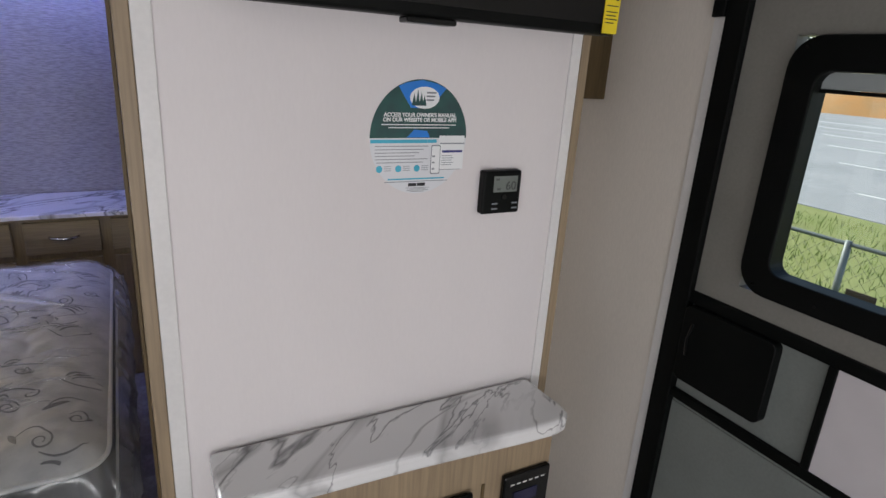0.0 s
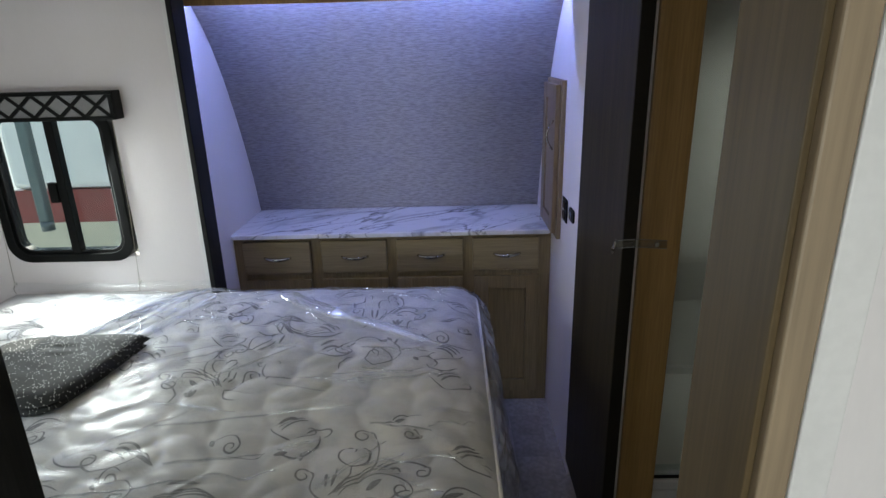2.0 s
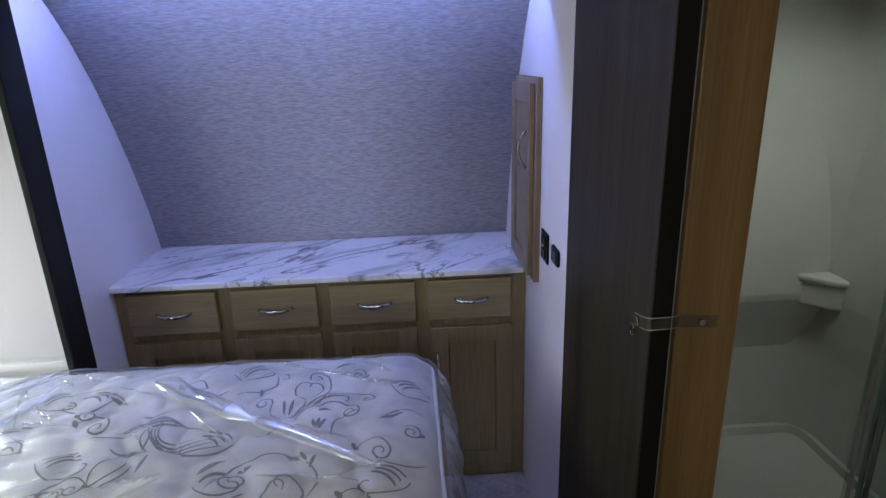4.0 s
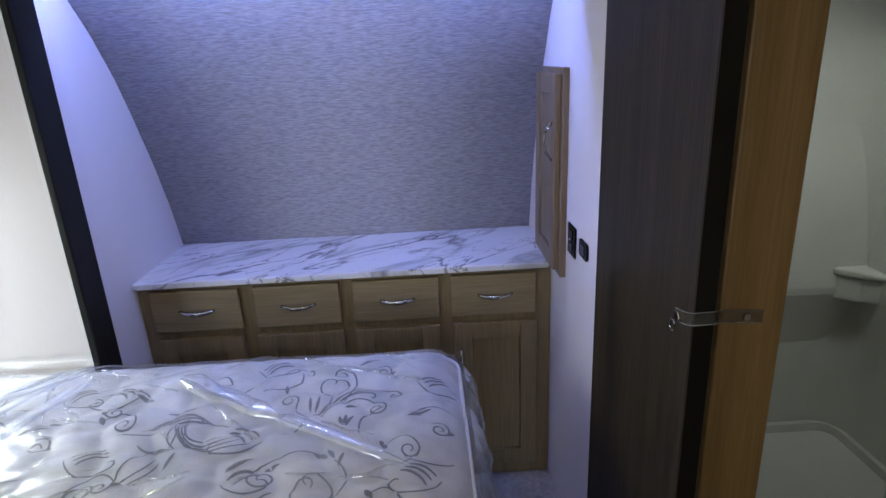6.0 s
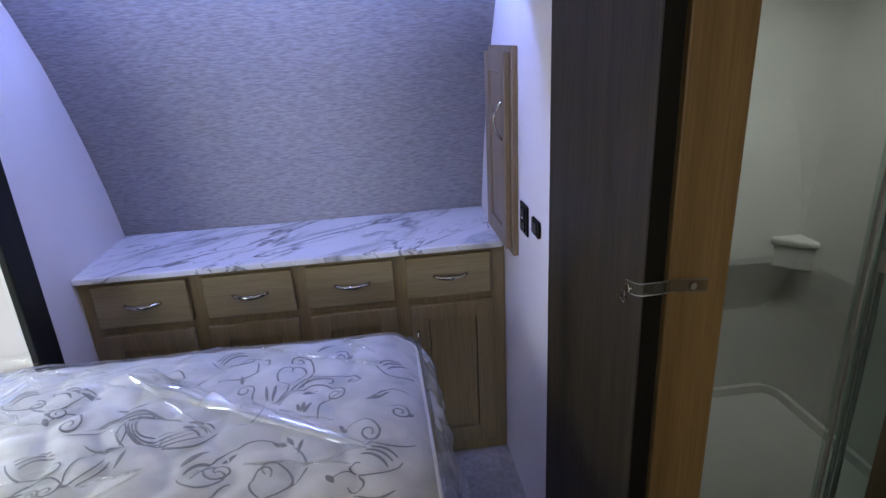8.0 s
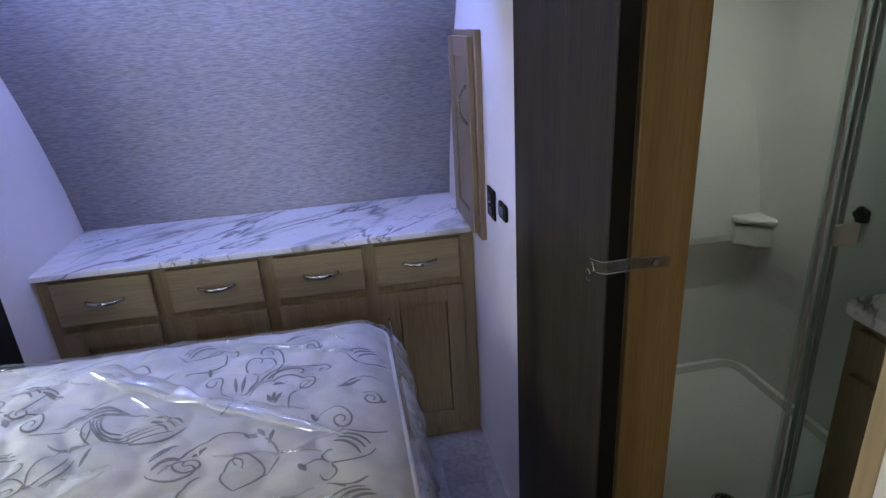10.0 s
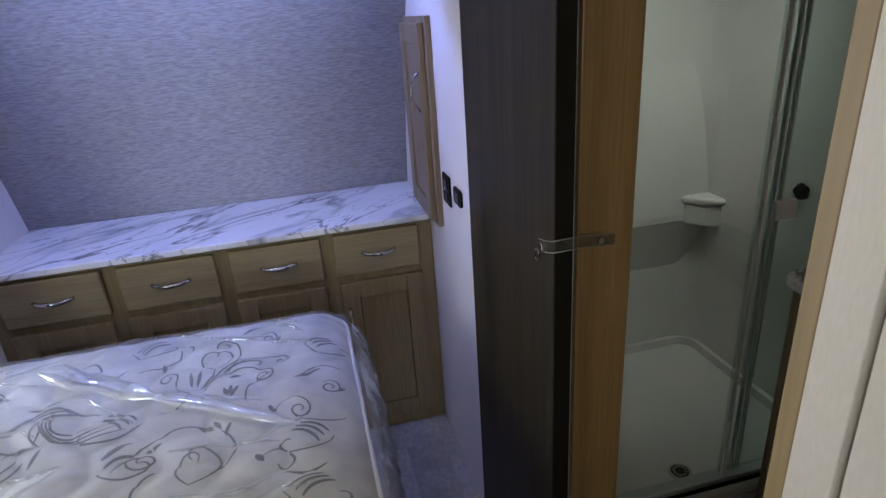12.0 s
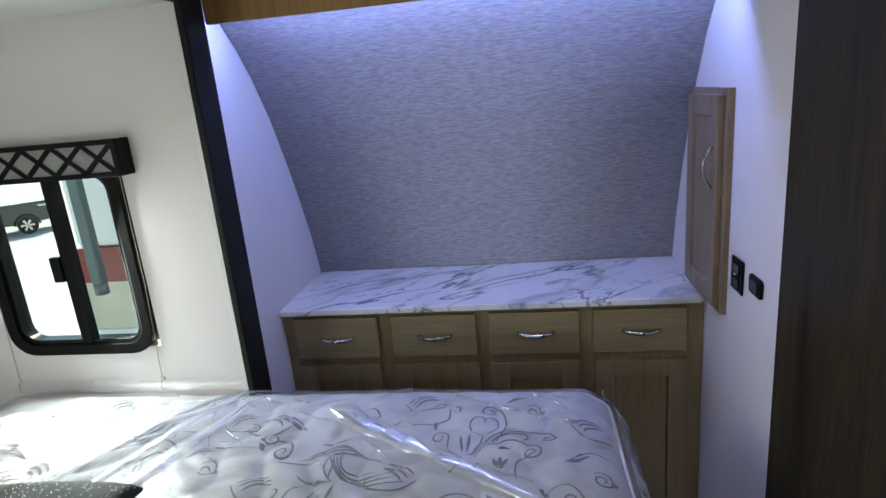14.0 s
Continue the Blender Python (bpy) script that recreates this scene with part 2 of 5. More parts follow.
def box(x0, x1, y0, y1, z0, z1, bevel=0.0, bm=None, seg=2):
    bm = bm or bmesh.new()
    m = Matrix.Translation(((x0 + x1) / 2, (y0 + y1) / 2, (z0 + z1) / 2)) @ Matrix.Diagonal((abs(x1 - x0), abs(y1 - y0), abs(z1 - z0), 1))
    r = bmesh.ops.create_cube(bm, size=1, matrix=m)
    if bevel:
        es = list({e for v in r["verts"] for e in v.link_edges})
        bmesh.ops.bevel(bm, geom=es, offset=bevel, segments=seg, profile=0.5, affect="EDGES")
    return bm


def prism(points, lo, hi, axis="z", bevel=0.0):
    """A plan outline drawn out along an axis. z: (x, y); y: (x, z); x: (y, z)."""
    bm = bmesh.new()

    def at(p, h):
        return {"z": (p[0], p[1], h), "y": (p[0], h, p[1]), "x": (h, p[0], p[1])}[axis]
    a = [bm.verts.new(at(p, lo)) for p in points]
    b = [bm.verts.new(at(p, hi)) for p in points]
    n = len(points)
    bm.faces.new(a)
    bm.faces.new(b[::-1])
    for i in range(n):
        bm.faces.new((a[i], b[i], b[(i + 1) % n], a[(i + 1) % n]))
    bmesh.ops.recalc_face_normals(bm, faces=bm.faces)
    if bevel:
        es = [e for e in bm.edges if len(e.link_faces) == 2 and e.calc_face_angle(0) > 0.7]
        bmesh.ops.bevel(bm, geom=es, offset=bevel, segments=3, profile=0.5, affect="EDGES")
    return bm


def rounded(x0, x1, y0, y1, r, n=6):
    pts = []
    for cx, cy, a0 in ((x1 - r, y1 - r, 0), (x0 + r, y1 - r, 90), (x0 + r, y0 + r, 180), (x1 - r, y0 + r, 270)):
        for i in range(n + 1):
            a = radians(a0 + 90 * i / n)
            pts.append((cx + r * math.cos(a), cy + r * math.sin(a)))
    return pts


def ring(outer, inner, lo, hi, axis="y", soft=0.0):
    """A frame between two outlines with the same number of points."""
    bm = bmesh.new()

    def at(p, h):
        return {"z": (p[0], p[1], h), "y": (p[0], h, p[1]), "x": (h, p[0], p[1])}[axis]
    loops = []
    for pts, h in ((outer, lo), (outer, hi), (inner, hi), (inner, lo)):
        loops.append([bm.verts.new(at(p, h)) for p in pts])
    n = len(outer)
    for k in range(4):
        a, b = loops[k], loops[(k + 1) % 4]
        for i in range(n):
            bm.faces.new((a[i], a[(i + 1) % n], b[(i + 1) % n], b[i]))
    bmesh.ops.recalc_face_normals(bm, faces=bm.faces)
    if soft:
        es = [e for e in bm.edges if len(e.link_faces) == 2 and e.calc_face_angle(0) > 1.0]
        bmesh.ops.bevel(bm, geom=es, offset=soft, segments=2, profile=0.5, affect="EDGES")
    return bm


def tube(points, r, bm=None, n=8, taper=None, closed=False):
    bm = bm or bmesh.new()
    pts = [Vector(p) for p in points]
    rings = []
    for i, p in enumerate(pts):
        if closed:
            d = pts[(i + 1) % len(pts)] - pts[i - 1]
        else:
            d = pts[min(i + 1, len(pts) - 1)] - pts[max(i - 1, 0)]
        d.normalize()
        u = d.cross(Vector((0, 0, 1)) if abs(d.z) < 0.9 else Vector((1, 0, 0))).normalized()
        v = d.cross(u)
        rr = taper[i] if taper else r
        rings.append([bm.verts.new(p + rr * (math.cos(2 * PI * k / n) * u + math.sin(2 * PI * k / n) * v)) for k in range(n)])
    m = len(rings)
    for i in range(m if closed else m - 1):
        a, b = rings[i], rings[(i + 1) % m]
        for k in range(n):
            bm.faces.new((a[k], a[(k + 1) % n], b[(k + 1) % n], b[k]))
    if not closed:
        bm.faces.new(rings[0][::-1])
        bm.faces.new(rings[-1])
    bmesh.ops.recalc_face_normals(bm, faces=bm.faces)
    return bm


def disc(center, r, depth, axis, n=24, bevel=0.0):
    pts = [(math.cos(2 * PI * i / n) * r, math.sin(2 * PI * i / n) * r) for i in range(n)]
    c = center
    if axis == "z":
        return prism([(c[0] + a, c[1] + b) for a, b in pts], c[2], c[2] + depth, "z", bevel)
    if axis == "y":
        return prism([(c[0] + a, c[2] + b) for a, b in pts], c[1], c[1] + depth, "y", bevel)
    return prism([(c[1] + a, c[2] + b) for a, b in pts], c[0], c[0] + depth, "x", bevel)


def lettering(name, body, at, size, turn, material, parent, align="LEFT", bold=0.0):
    """Words in the built-in font, turned flat into meshes at their place."""
    cu = bpy.data.curves.new(name, "FONT")
    cu.body, cu.size, cu.align_x, cu.offset, cu.extrude = body, size, align, bold, 0.0003
    tmp = bpy.data.objects.new(name, cu)
    scene.collection.objects.link(tmp)
    dg = bpy.context.evaluated_depsgraph_get()
    me = bpy.data.meshes.new_from_object(tmp.evaluated_get(dg))
    bpy.data.objects.remove(tmp)
    me.transform(Matrix.Translation(at) @ turn)
    me.materials.clear()
    me.materials.append(material)
    ob = new(name, me)
    ob.parent = parent
    if parent.type == "EMPTY":
        ob.matrix_parent_inverse = parent.matrix_basis.inverted()
    return ob


FACE_SOUTH = Euler((radians(90), 0, 0)).to_matrix().to_4x4()
FACE_WEST = Euler((radians(90), 0, radians(-90))).to_matrix().to_4x4()


def structure(name, bm, material, label, category, smooth=False):
    return tagged(part(name, bm, material, None, "", smooth), label, category, "", "structure")


# ---------------------------------------------------------------- plan
XL, XR = -1.17, 0.317          # side walls of the sleeping end
XD = 1.36                      # outer wall with the entry door, and the shower's far wall
YW = 2.94                      # window wall of the bed recess
YP = 1.04                      # television partition
ZC = 2.05                      # ceiling
ZS = 1.93                      # ceiling of the bed recess

structure("floor", box(XL - 0.06, XD + 0.06, -3.06, 3.95, -0.12, 0.0), M_FLOOR, "grey patterned vinyl floor of the trailer", "floor")
structure("ceiling", box(XL - 0.06, XD + 0.06, -3.06, 4.0, ZC, ZC + 0.08), M_CEIL, "plain white trailer ceiling", "ceiling")

# left side wall: the galley part, the lintel above the recess and the piece beside the dresser
bm = box(XL - 0.06, XL, 3.0, 3.95, 0, ZC)
box(XL - 0.06, XL, 1.38, 3.0, ZS + 0.05, ZC, bm=bm)
box(XL - 0.06, XL, -3.06, -1.5, 0, ZC, bm=bm)
box(XL - 0.06, XL, -0.3, 1.38, 0, ZC, bm=bm)
box(XL - 0.06, XL, -1.5, -0.3, 0, 1.05, bm=bm)
box(XL - 0.06, XL, -1.5, -0.3, 1.65, ZC, bm=bm)
structure("wall_west", bm, M_WALL, "white side wall beside the dresser", "wall")
bm = box(XL - 0.06, -0.95, -3.06, -3.0, 0, ZC)
box(0.55, XD + 0.06, -3.06, -3.0, 0, ZC, bm=bm)
box(-0.95, 0.55, -3.06, -3.0, 0, 0.50, bm=bm)
box(-0.95, 0.55, -3.06, -3.0, 1.40, ZC, bm=bm)
structure("wall_south", bm, M_WALL, "plain white rear wall", "wall")
# bed recess
bm = box(-2.11, -1.915, YW, YW + 0.05, 0.3, ZS)
box(-1.42, XL + 0.034, YW, YW + 0.05, 0.3, ZS, bm=bm)
box(-1.915, -1.42, YW, YW + 0.05, 0.3, 0.94, bm=bm)
box(-1.915, -1.42, YW, YW + 0.05, 1.52, ZS, bm=bm)
structure("wall_recess_north", bm, M_WALL, "white window wall of the bed recess", "wall")
structure("wall_recess_west", box(-2.16, -2.11, 1.38, YW + 0.05, 0.3, ZS), M_WALL, "white wall at the head of the bed", "wall")
bm = box(-2.11, -1.91, 1.38, 1.43, 0.3, ZS)
box(-1.43, XL, 1.38, 1.43, 0.3, ZS, bm=bm)
box(-1.91, -1.43, 1.38, 1.43, 0.3, 0.98, bm=bm)
box(-1.91, -1.43, 1.38, 1.43, 1.46, ZS, bm=bm)
structure("wall_recess_south", bm, M_WALL, "plain white end wall of the bed recess", "wall")
structure("ceiling_recess", box(-2.16, XL + 0.034, 1.38, YW + 0.05, ZS, ZS + 0.05), M_CEIL, "white ceiling of the bed recess", "ceiling")
structure("floor_recess", box(-2.16, XL, 1.38, YW + 0.05, 0.25, 0.3), M_TAUPE, "floor of the bed recess", "floor")
structure("trim_recess_corner", box(XL + 0.006, XL + 0.024, YW - 0.006, YW - 0.0005, 0.3, ZS), M_TRIMWHITE, "thin white corner strip of the recess", "trim")

# dark fascia round the recess
fascia = empty("slide_fascia", (XL, 3.0, 0), "charcoal wooden fascia framing the bed recess", "trim", kind="structure")
part("fascia_post", box(XL + 0.035, XL + 0.056, 2.902, 3.014, 0.0, ZS + 0.06, 0.004), M_FASCIA, fascia)
part("fascia_return", box(XL + 0.001, XL + 0.0345, 2.992, 3.012, 0.0, ZS + 0.06), M_FASCIA, fascia)
part("fascia_header", box(XL + 0.035, XL + 0.056, 1.36, 2.901, ZS - 0.01, ZS + 0.06, 0.004), M_FASCIA, fascia)

# right wall of the sleeping end with the bath doorway
bm = box(XR, 0.448, 2.73, 3.95, 0, ZC)
box(0.345, 0.448, 2.205, 2.73, 0, ZC, bm=bm)
box(0.345, 0.448, 1.674, 2.205, 1.96, ZC, bm=bm)
structure("wall_bath", bm, M_WALL, "white wall between bedroom and bathroom", "wall")
# Beige panel colour puts the warm light into this white wall and its trim.
bm = box(0.305, 0.448, 1.1385, 1.6015, 0, ZC)
box(0.313, 0.448, 1.6015, 1.652, 0, ZC, bm=bm)
structure("wall_bath_near", bm, M_GREYWALL, "white passage wall beside the bathroom doorway", "wall")
structure("door_jamb_far", box(0.350, 0.459, 2.188, 2.204, 0, 1.96, 0.003), M_HONEY, "honey brown wooden door jamb", "door jamb")
structure("door_jamb_near", box(0.302, 0.450, 1.6525, 1.674, 0, 1.96, 0.002), M_TAN, "pale tan wooden edge of the doorway", "door jamb")
structure("trim_doorway", box(0.300, 0.3125, 1.606, 1.6515, 0, 1.99, 0.0015), M_GREYWALL, "white flat trim strip beside the doorway", "trim")

# front cap: curved, papered wall above the dresser
profile = [(3.752, 0.86), (3.735, 0.93), (3.685, 1.10), (3.61, 1.29), (3.54, 1.44), (3.455, 1.60), (3.36, 1.74), (3.28, 1.83), (3.19, 1.91), (3.08, 1.985), (2.98, 2.05)]
bm = bmesh.new()
cols = []
for y, z in profile:
    cols.append([bm.verts.new((x, y, z)) for x in (XL + 0.001, XR - 0.001)])
back = [[bm.verts.new((x, y + 0.09, z + 0.05)) for x in (XL + 0.001, XR - 0.001)] for y, z in profile]
for a, b in zip(cols, cols[1:]):
    bm.faces.new((a[0], b[0], b[1], a[1]))
for a, b in zip(back, back[1:]):
    bm.faces.new((a[1], b[1], b[0], a[0]))
bm.faces.new((cols[0][0], cols[0][1], back[0][1], back[0][0]))
bm.faces.new((cols[-1][1], cols[-1][0], back[-1][0], back[-1][1]))
for k in (0, 1):
    for a, b, c, d in zip(cols, cols[1:], back[1:], back):
        bm.faces.new((a[k], b[k], c[k], d[k]))
bmesh.ops.recalc_face_normals(bm, faces=bm.faces)
structure("wall_front_cap", bm, M_PAPER, "sloping front wall in grey woven wallpaper", "wall", True)
structure("wall_front_low", box(XL, XR, 3.76, 3.95, 0, 0.9), M_WALL, "plain wall behind the dresser", "wall")

# television partition
structure("wall_partition", box(0.072, 0.846, YP, 1.138, 0, ZC), M_WALL, "white partition panel under the television", "wall")
structure("trim_partition_end", box(0.050, 0.0712, YP - 0.003, 1.140, 0, ZC, 0.002), M_BEIGEWOOD, "pale wooden edge post of the partition", "trim")
structure("trim_partition_side", box(0.044, 0.0495, YP + 0.004, 1.142, 0, ZC, 0.001), M_TAUPE, "taupe wood facing on the partition's end", "trim")
structure("trim_partition_left", box(0.0715, 0.098, YP - 0.004, YP - 0.0005, 0, ZC, 0.0012), M_TRIMWHITE, "white corner strip on the partition", "trim")
structure("trim_partition_right", box(0.822, 0.8457, YP - 0.004, YP - 0.0005, 0, ZC, 0.0012), M_TRIMWHITE, "white corner strip on the partition", "trim")
structure("trim_partition_edge", box(0.8465, 0.866, YP - 0.006, 1.138, 0, ZC, 0.002), M_BEIGEWOOD, "pale wooden edge of the partition", "trim")
structure("wall_bath_south", box(0.448, XD, 1.60, 1.64, 0, ZC), M_GREYWALL, "plain wall behind the bathroom vanity", "wall")
structure("wall_bath_link", box(0.83, 0.866, 1.1385, 1.60, 0, ZC), M_GREYWALL, "plain side of the partition closet", "wall")

# outer wall with the entry door's opening
bm = box(XD, XD + 0.06, 1.124, 2.38, 0, ZC)
box(XD + 0.036, XD + 0.06, 2.38, 3.95, 0, ZC, bm=bm)
box(XD, XD + 0.06, -3.06, 0.42, 0, ZC, bm=bm)
box(XD, XD + 0.06, 0.42, 1.124, 1.97, ZC, bm=bm)
structure("wall_east", bm, M_GREYWALL, "beige grey outer wall beside the entry door", "wall")
structure("trim_entry", box(XD - 0.004, XD - 0.0005, 1.126, 1.156, 0, 1.96, 0.001), M_TRIMWHITE, "thin pale strip beside the entry door", "trim")
bm = box(XL, 0.45, 3.95, 4.0, 0, ZC)
box(0.45, XD, 3.25, 3.3, 0, ZC, bm=bm)
structure("wall_north", bm, M_WALL, "plain front wall", "wall")


# ---------------------------------------------------------------- bedroom
def bow_handle(x, y, z, w, parent, upright=False):
    """A bowed pull with two feet, standing off towards the room."""
    pts, tap = [], []
    for i in range(13):
        s = -1 + 2 * i / 12
        out = 0.024 * (1 - abs(s) ** 2.4) + 0.002
        pts.append((x + s * w / 2, y - out, z - 0.004 * (1 - s * s)) if not upright else (x - out, y + s * 0.0, z + s * w / 2))
        tap.append(0.0056 + 0.0034 * (1 - abs(s)))
    return part("handle", tube(pts, 0.005, taper=tap), M_CHROME, parent, "bowed nickel handle", True)


def shaker_door(x0, x1, z0, z1, y, thick, rail, parent, material):
    """Frame-and-panel front facing the room along -y."""
    bm = box(x0, x0 + rail, y, y + thick, z0, z1, 0.002)
    box(x1 - rail, x1, y, y + thick, z0, z1, 0.002, bm)
    box(x0 + rail, x1 - rail, y + 0.0004, y + thick, z1 - rail, z1, 0.0015, bm)
    box(x0 + rail, x1 - rail, y + 0.0004, y + thick, z0, z0 + rail, 0.0015, bm)
    door = part("door", bm, material, parent)
    part("panel", box(x0 + rail + 0.003, x1 - rail - 0.003, y + 0.010, y + thick - 0.0005, z0 + rail + 0.003, z1 - rail - 0.003, 0.002), material, door)
    return door


dresser = empty("dresser", (-0.42, 3.5, 0), "grey-brown oak dresser with four drawers over four doors", "dresser")
YF = 3.298
bm = bmesh.new()
stiles = (-1.17, -1.118), (-0.818, -0.755), (-0.460, -0.400), (-0.103, -0.044), (0.256, 0.327 - 0.012)
for a, b in stiles:
    box(a, b, YF, YF + 0.02, 0.0, 0.893, 0.001, bm)
for z0, z1 in ((0.0, 0.072), (0.682, 0.716), (0.866, 0.893)):
    for (_, a), (b, _) in zip(stiles, stiles[1:]):
        box(a, b, YF + 0.001, YF + 0.02, z0, z1, 0, bm)
part("face_frame", bm, M_OAK, dresser)
bm = box(-1.168, 0.314, YF + 0.02, 3.74, 0.004, 0.893)
part("carcass", bm, M_OAK, dresser)
for x0, x1 in ((-1.126, -0.812), (-0.761, -0.453), (-0.406, -0.096), (-0.051, 0.258)):
    d = part("drawer", box(x0, x1, YF - 0.021, YF - 0.0005, 0.717, 0.875, 0.004), M_OAKX, dresser)
    bow_handle((x0 + x1) / 2 + 0.005, YF - 0.021, 0.800, 0.122, d)
for x0, x1 in ((-1.128, -0.818), (-0.766, -0.453), (-0.407, -0.098), (-0.044, 0.265)):
    d = shaker_door(x0, x1, 0.062, 0.686, YF - 0.021, 0.0205, 0.064, dresser, M_OAK)
for hx, owner in ((-0.022, d), (-0.788, dresser), (-0.432, dresser), (-0.388, dresser)):
    pull = [(hx, YF - 0.021 - 0.024 * (1 - abs(-1 + i / 6) ** 2.4), 0.53 + 0.055 * (-1 + i / 6)) for i in range(13)]
    part("handle", tube(pull, 0.005, taper=[0.0045 + 0.002 * (1 - abs(-1 + i / 6)) for i in range(13)]), M_CHROME, owner, "bowed nickel handle", True)

ct = empty("countertop", (-0.42, 3.5, 0.886), "white marble-patterned countertop lying on the dresser", "countertop")
counter = prism([(XL + 0.001, 3.2735), (0.300, 3.2735), (0.300, 3.277), (XR - 0.002, 3.277), (XR - 0.002, 3.758), (XL + 0.001, 3.758)], 0.8935, 0.914, "z", 0.002)
part("slab", counter, M_MARBLE, ct)
part("edge_strip", box(XL + 0.002, 0.300, 3.267, 3.273, 0.893, 0.9135, 0.0022), M_MARBLE, ct, "white front edge strip")

# overhead cabinet with the light strip under it
over = empty("overhead_cabinet", (-0.42, 3.2, 1.9), "honey oak cabinet across the head of the front wall", "cabinet")
part("front", box(XL + 0.03, XR - 0.001, 3.062, 3.080, 1.881, ZC - 0.002, 0.002), M_HONEY, over)
part("bottom", box(XL + 0.03, XR - 0.001, 3.081, 3.112, 1.924, 1.934), M_OAKX, over)
led = empty("light_strip", (-0.42, 3.10, 1.94), "blue led strip glowing behind the overhead cabinet's edge", "light strip")
part("channel", box(XL + 0.04, XR - 0.01, 3.090, 3.110, 1.917, 1.9235), M_ALU, led)
part("diffuser", box(XL + 0.045, XR - 0.015, 3.096, 3.106, 1.912, 1.9165), M_LED, led, "glowing blue diffuser")

# small cupboard let into the wall
cup = empty("wall_cupboard", (XR, 3.3, 0.93), "brown oak wall cupboard with a closed panelled door", "cabinet")
bm = box(XR - 0.019, XR - 0.0005, 3.085, 3.125, 0.925, 1.580, 0.002)
box(XR - 0.019, XR - 0.0005, 3.385, 3.425, 0.925, 1.580, 0.002, bm)
box(XR - 0.0188, XR - 0.0005, 3.125, 3.385, 1.535, 1.580, 0.002, bm)
box(XR - 0.0188, XR - 0.0005, 3.125, 3.385, 0.925, 0.965, 0.002, bm)
part("face_frame", bm, M_CUP, cup)
XF = XR - 0.039
bm = box(XF, XR - 0.0195, 3.105, 3.165, 0.945, 1.562, 0.003)
box(XF, XR - 0.0195, 3.338, 3.402, 0.945, 1.562, 0.003, bm)
box(XF + 0.0004, XR - 0.0195, 3.165, 3.338, 1.502, 1.562, 0.002, bm)
box(XF + 0.0004, XR - 0.0195, 3.165, 3.338, 0.945, 1.005, 0.002, bm)
cd = part("door", bm, M_CUP, cup)
part("panel", box(XF + 0.008, XR - 0.020, 3.168, 3.335, 1.008, 1.499, 0.002), M_CUP, cd)
pts = [(XF - 0.026 * (1 - abs(-1 + i / 6) ** 2.2), 3.137, 1.36 + 0.06 * (-1 + i / 6)) for i in range(13)]
part("handle", tube(pts, 0.0045), M_CHROME, cd, "bowed nickel handle", True)

# switches
sw = empty("light_switch", (XR, 3.0, 1.08), "black double light switch plate on the white wall", "switch")
part("plate", box(XR - 0.007, XR - 0.0005, 2.957, 3.045, 1.030, 1.126, 0.004), M_BLACK, sw)
part("rocker", box(XR - 0.011, XR - 0.0075, 2.975, 3.027, 1.083, 1.113, 0.002), M_BLACKGLOSS, sw)
part("rocker", box(XR - 0.011, XR - 0.0075, 2.975, 3.027, 1.043, 1.073, 0.002), M_BLACKGLOSS, sw)
part("mark", box(XR - 0.0118, XR - 0.0112, 2.995, 3.007, 1.079, 1.084), M_PALEGREY, sw)
ol = empty("wall_outlet", (XR, 2.87, 1.09), "black square outlet plate on the white wall", "outlet")
part("plate", prism(rounded(2.828, 2.909, 1.066, 1.116, 0.012), XR - 0.008, XR - 0.0005, "x", 0.002), M_BLACK, ol)
part("socket", prism(rounded(2.848, 2.889, 1.076, 1.106, 0.006), XR - 0.010, XR - 0.0085, "x"), M_BLACKGLOSS, ol)

# dark sliding door parked on the wall
leaf = empty("sliding_door", (0.315, 2.42, 0.05), "dark walnut sliding door standing open against the wall", "door")
part("panel", box(0.299, 0.334, 2.176, 2.701, 0.10, 1.985, 0.001), M_DARK, leaf)
part("edge_band", box(0.2995, 0.3335, 2.1715, 2.1755, 0.101, 1.984), M_DARKEDGE, leaf, "near-black edge band")
part("track", box(0.300, 0.344, 1.68, 2.74, 1.988, 2.02, 0.002), M_BLACK, leaf)
strap = empty("door_strap", (0.36, 2.17, 1.19), "clear vinyl strap tying the door to the jamb", "strap")
bm = bmesh.new()
path = [(0.2965, 2.236, 1.186), (0.2965, 2.20, 1.194), (0.2965, 2.182, 1.200), (0.298, 2.1695, 1.205), (0.315, 2.1665, 1.207), (0.333, 2.1695, 1.206), (0.352, 2.182, 1.202), (0.40, 2.1845, 1.197), (0.422, 2.1855, 1.195)]
prev = None
for p in path:
    pr = [bm.verts.new((p[0], p[1], p[2] + h)) for h in (-0.011, 0.011)]
    if prev:
        bm.faces.new((prev[0], pr[0], pr[1], prev[1]))
    prev = pr
bmesh.ops.solidify(bm, geom=bm.faces, thickness=0.0012)
part("band", bm, M_STRAP, strap)
# Hazed rims added to carry the bright glints along the strap's edges.
for h in (-0.011, 0.011):
    part("rim", tube([(x, y - 0.001, z + h) for x, y, z in path], 0.0009, n=6), M_STRAPEDGE, strap, smooth=True)
part("screw", disc((0.393, 2.1795, 1.197), 0.0065, 0.004, "y", 16, 0.001), M_CHROME, strap, "round nickel screw")
part("rivet", disc((0.2925, 2.222, 1.186), 0.0095, 0.005, "x", 16, 0.0012), M_CHROME, strap, "round nickel rivet")
part("ring", tube([(0.292, 2.232 + 0.009 * math.cos(a), 1.167 + 0.011 * math.sin(a)) for a in (2 * PI * i / 14 for i in range(14))], 0.0014, closed=True, n=6), M_CHROME, strap)

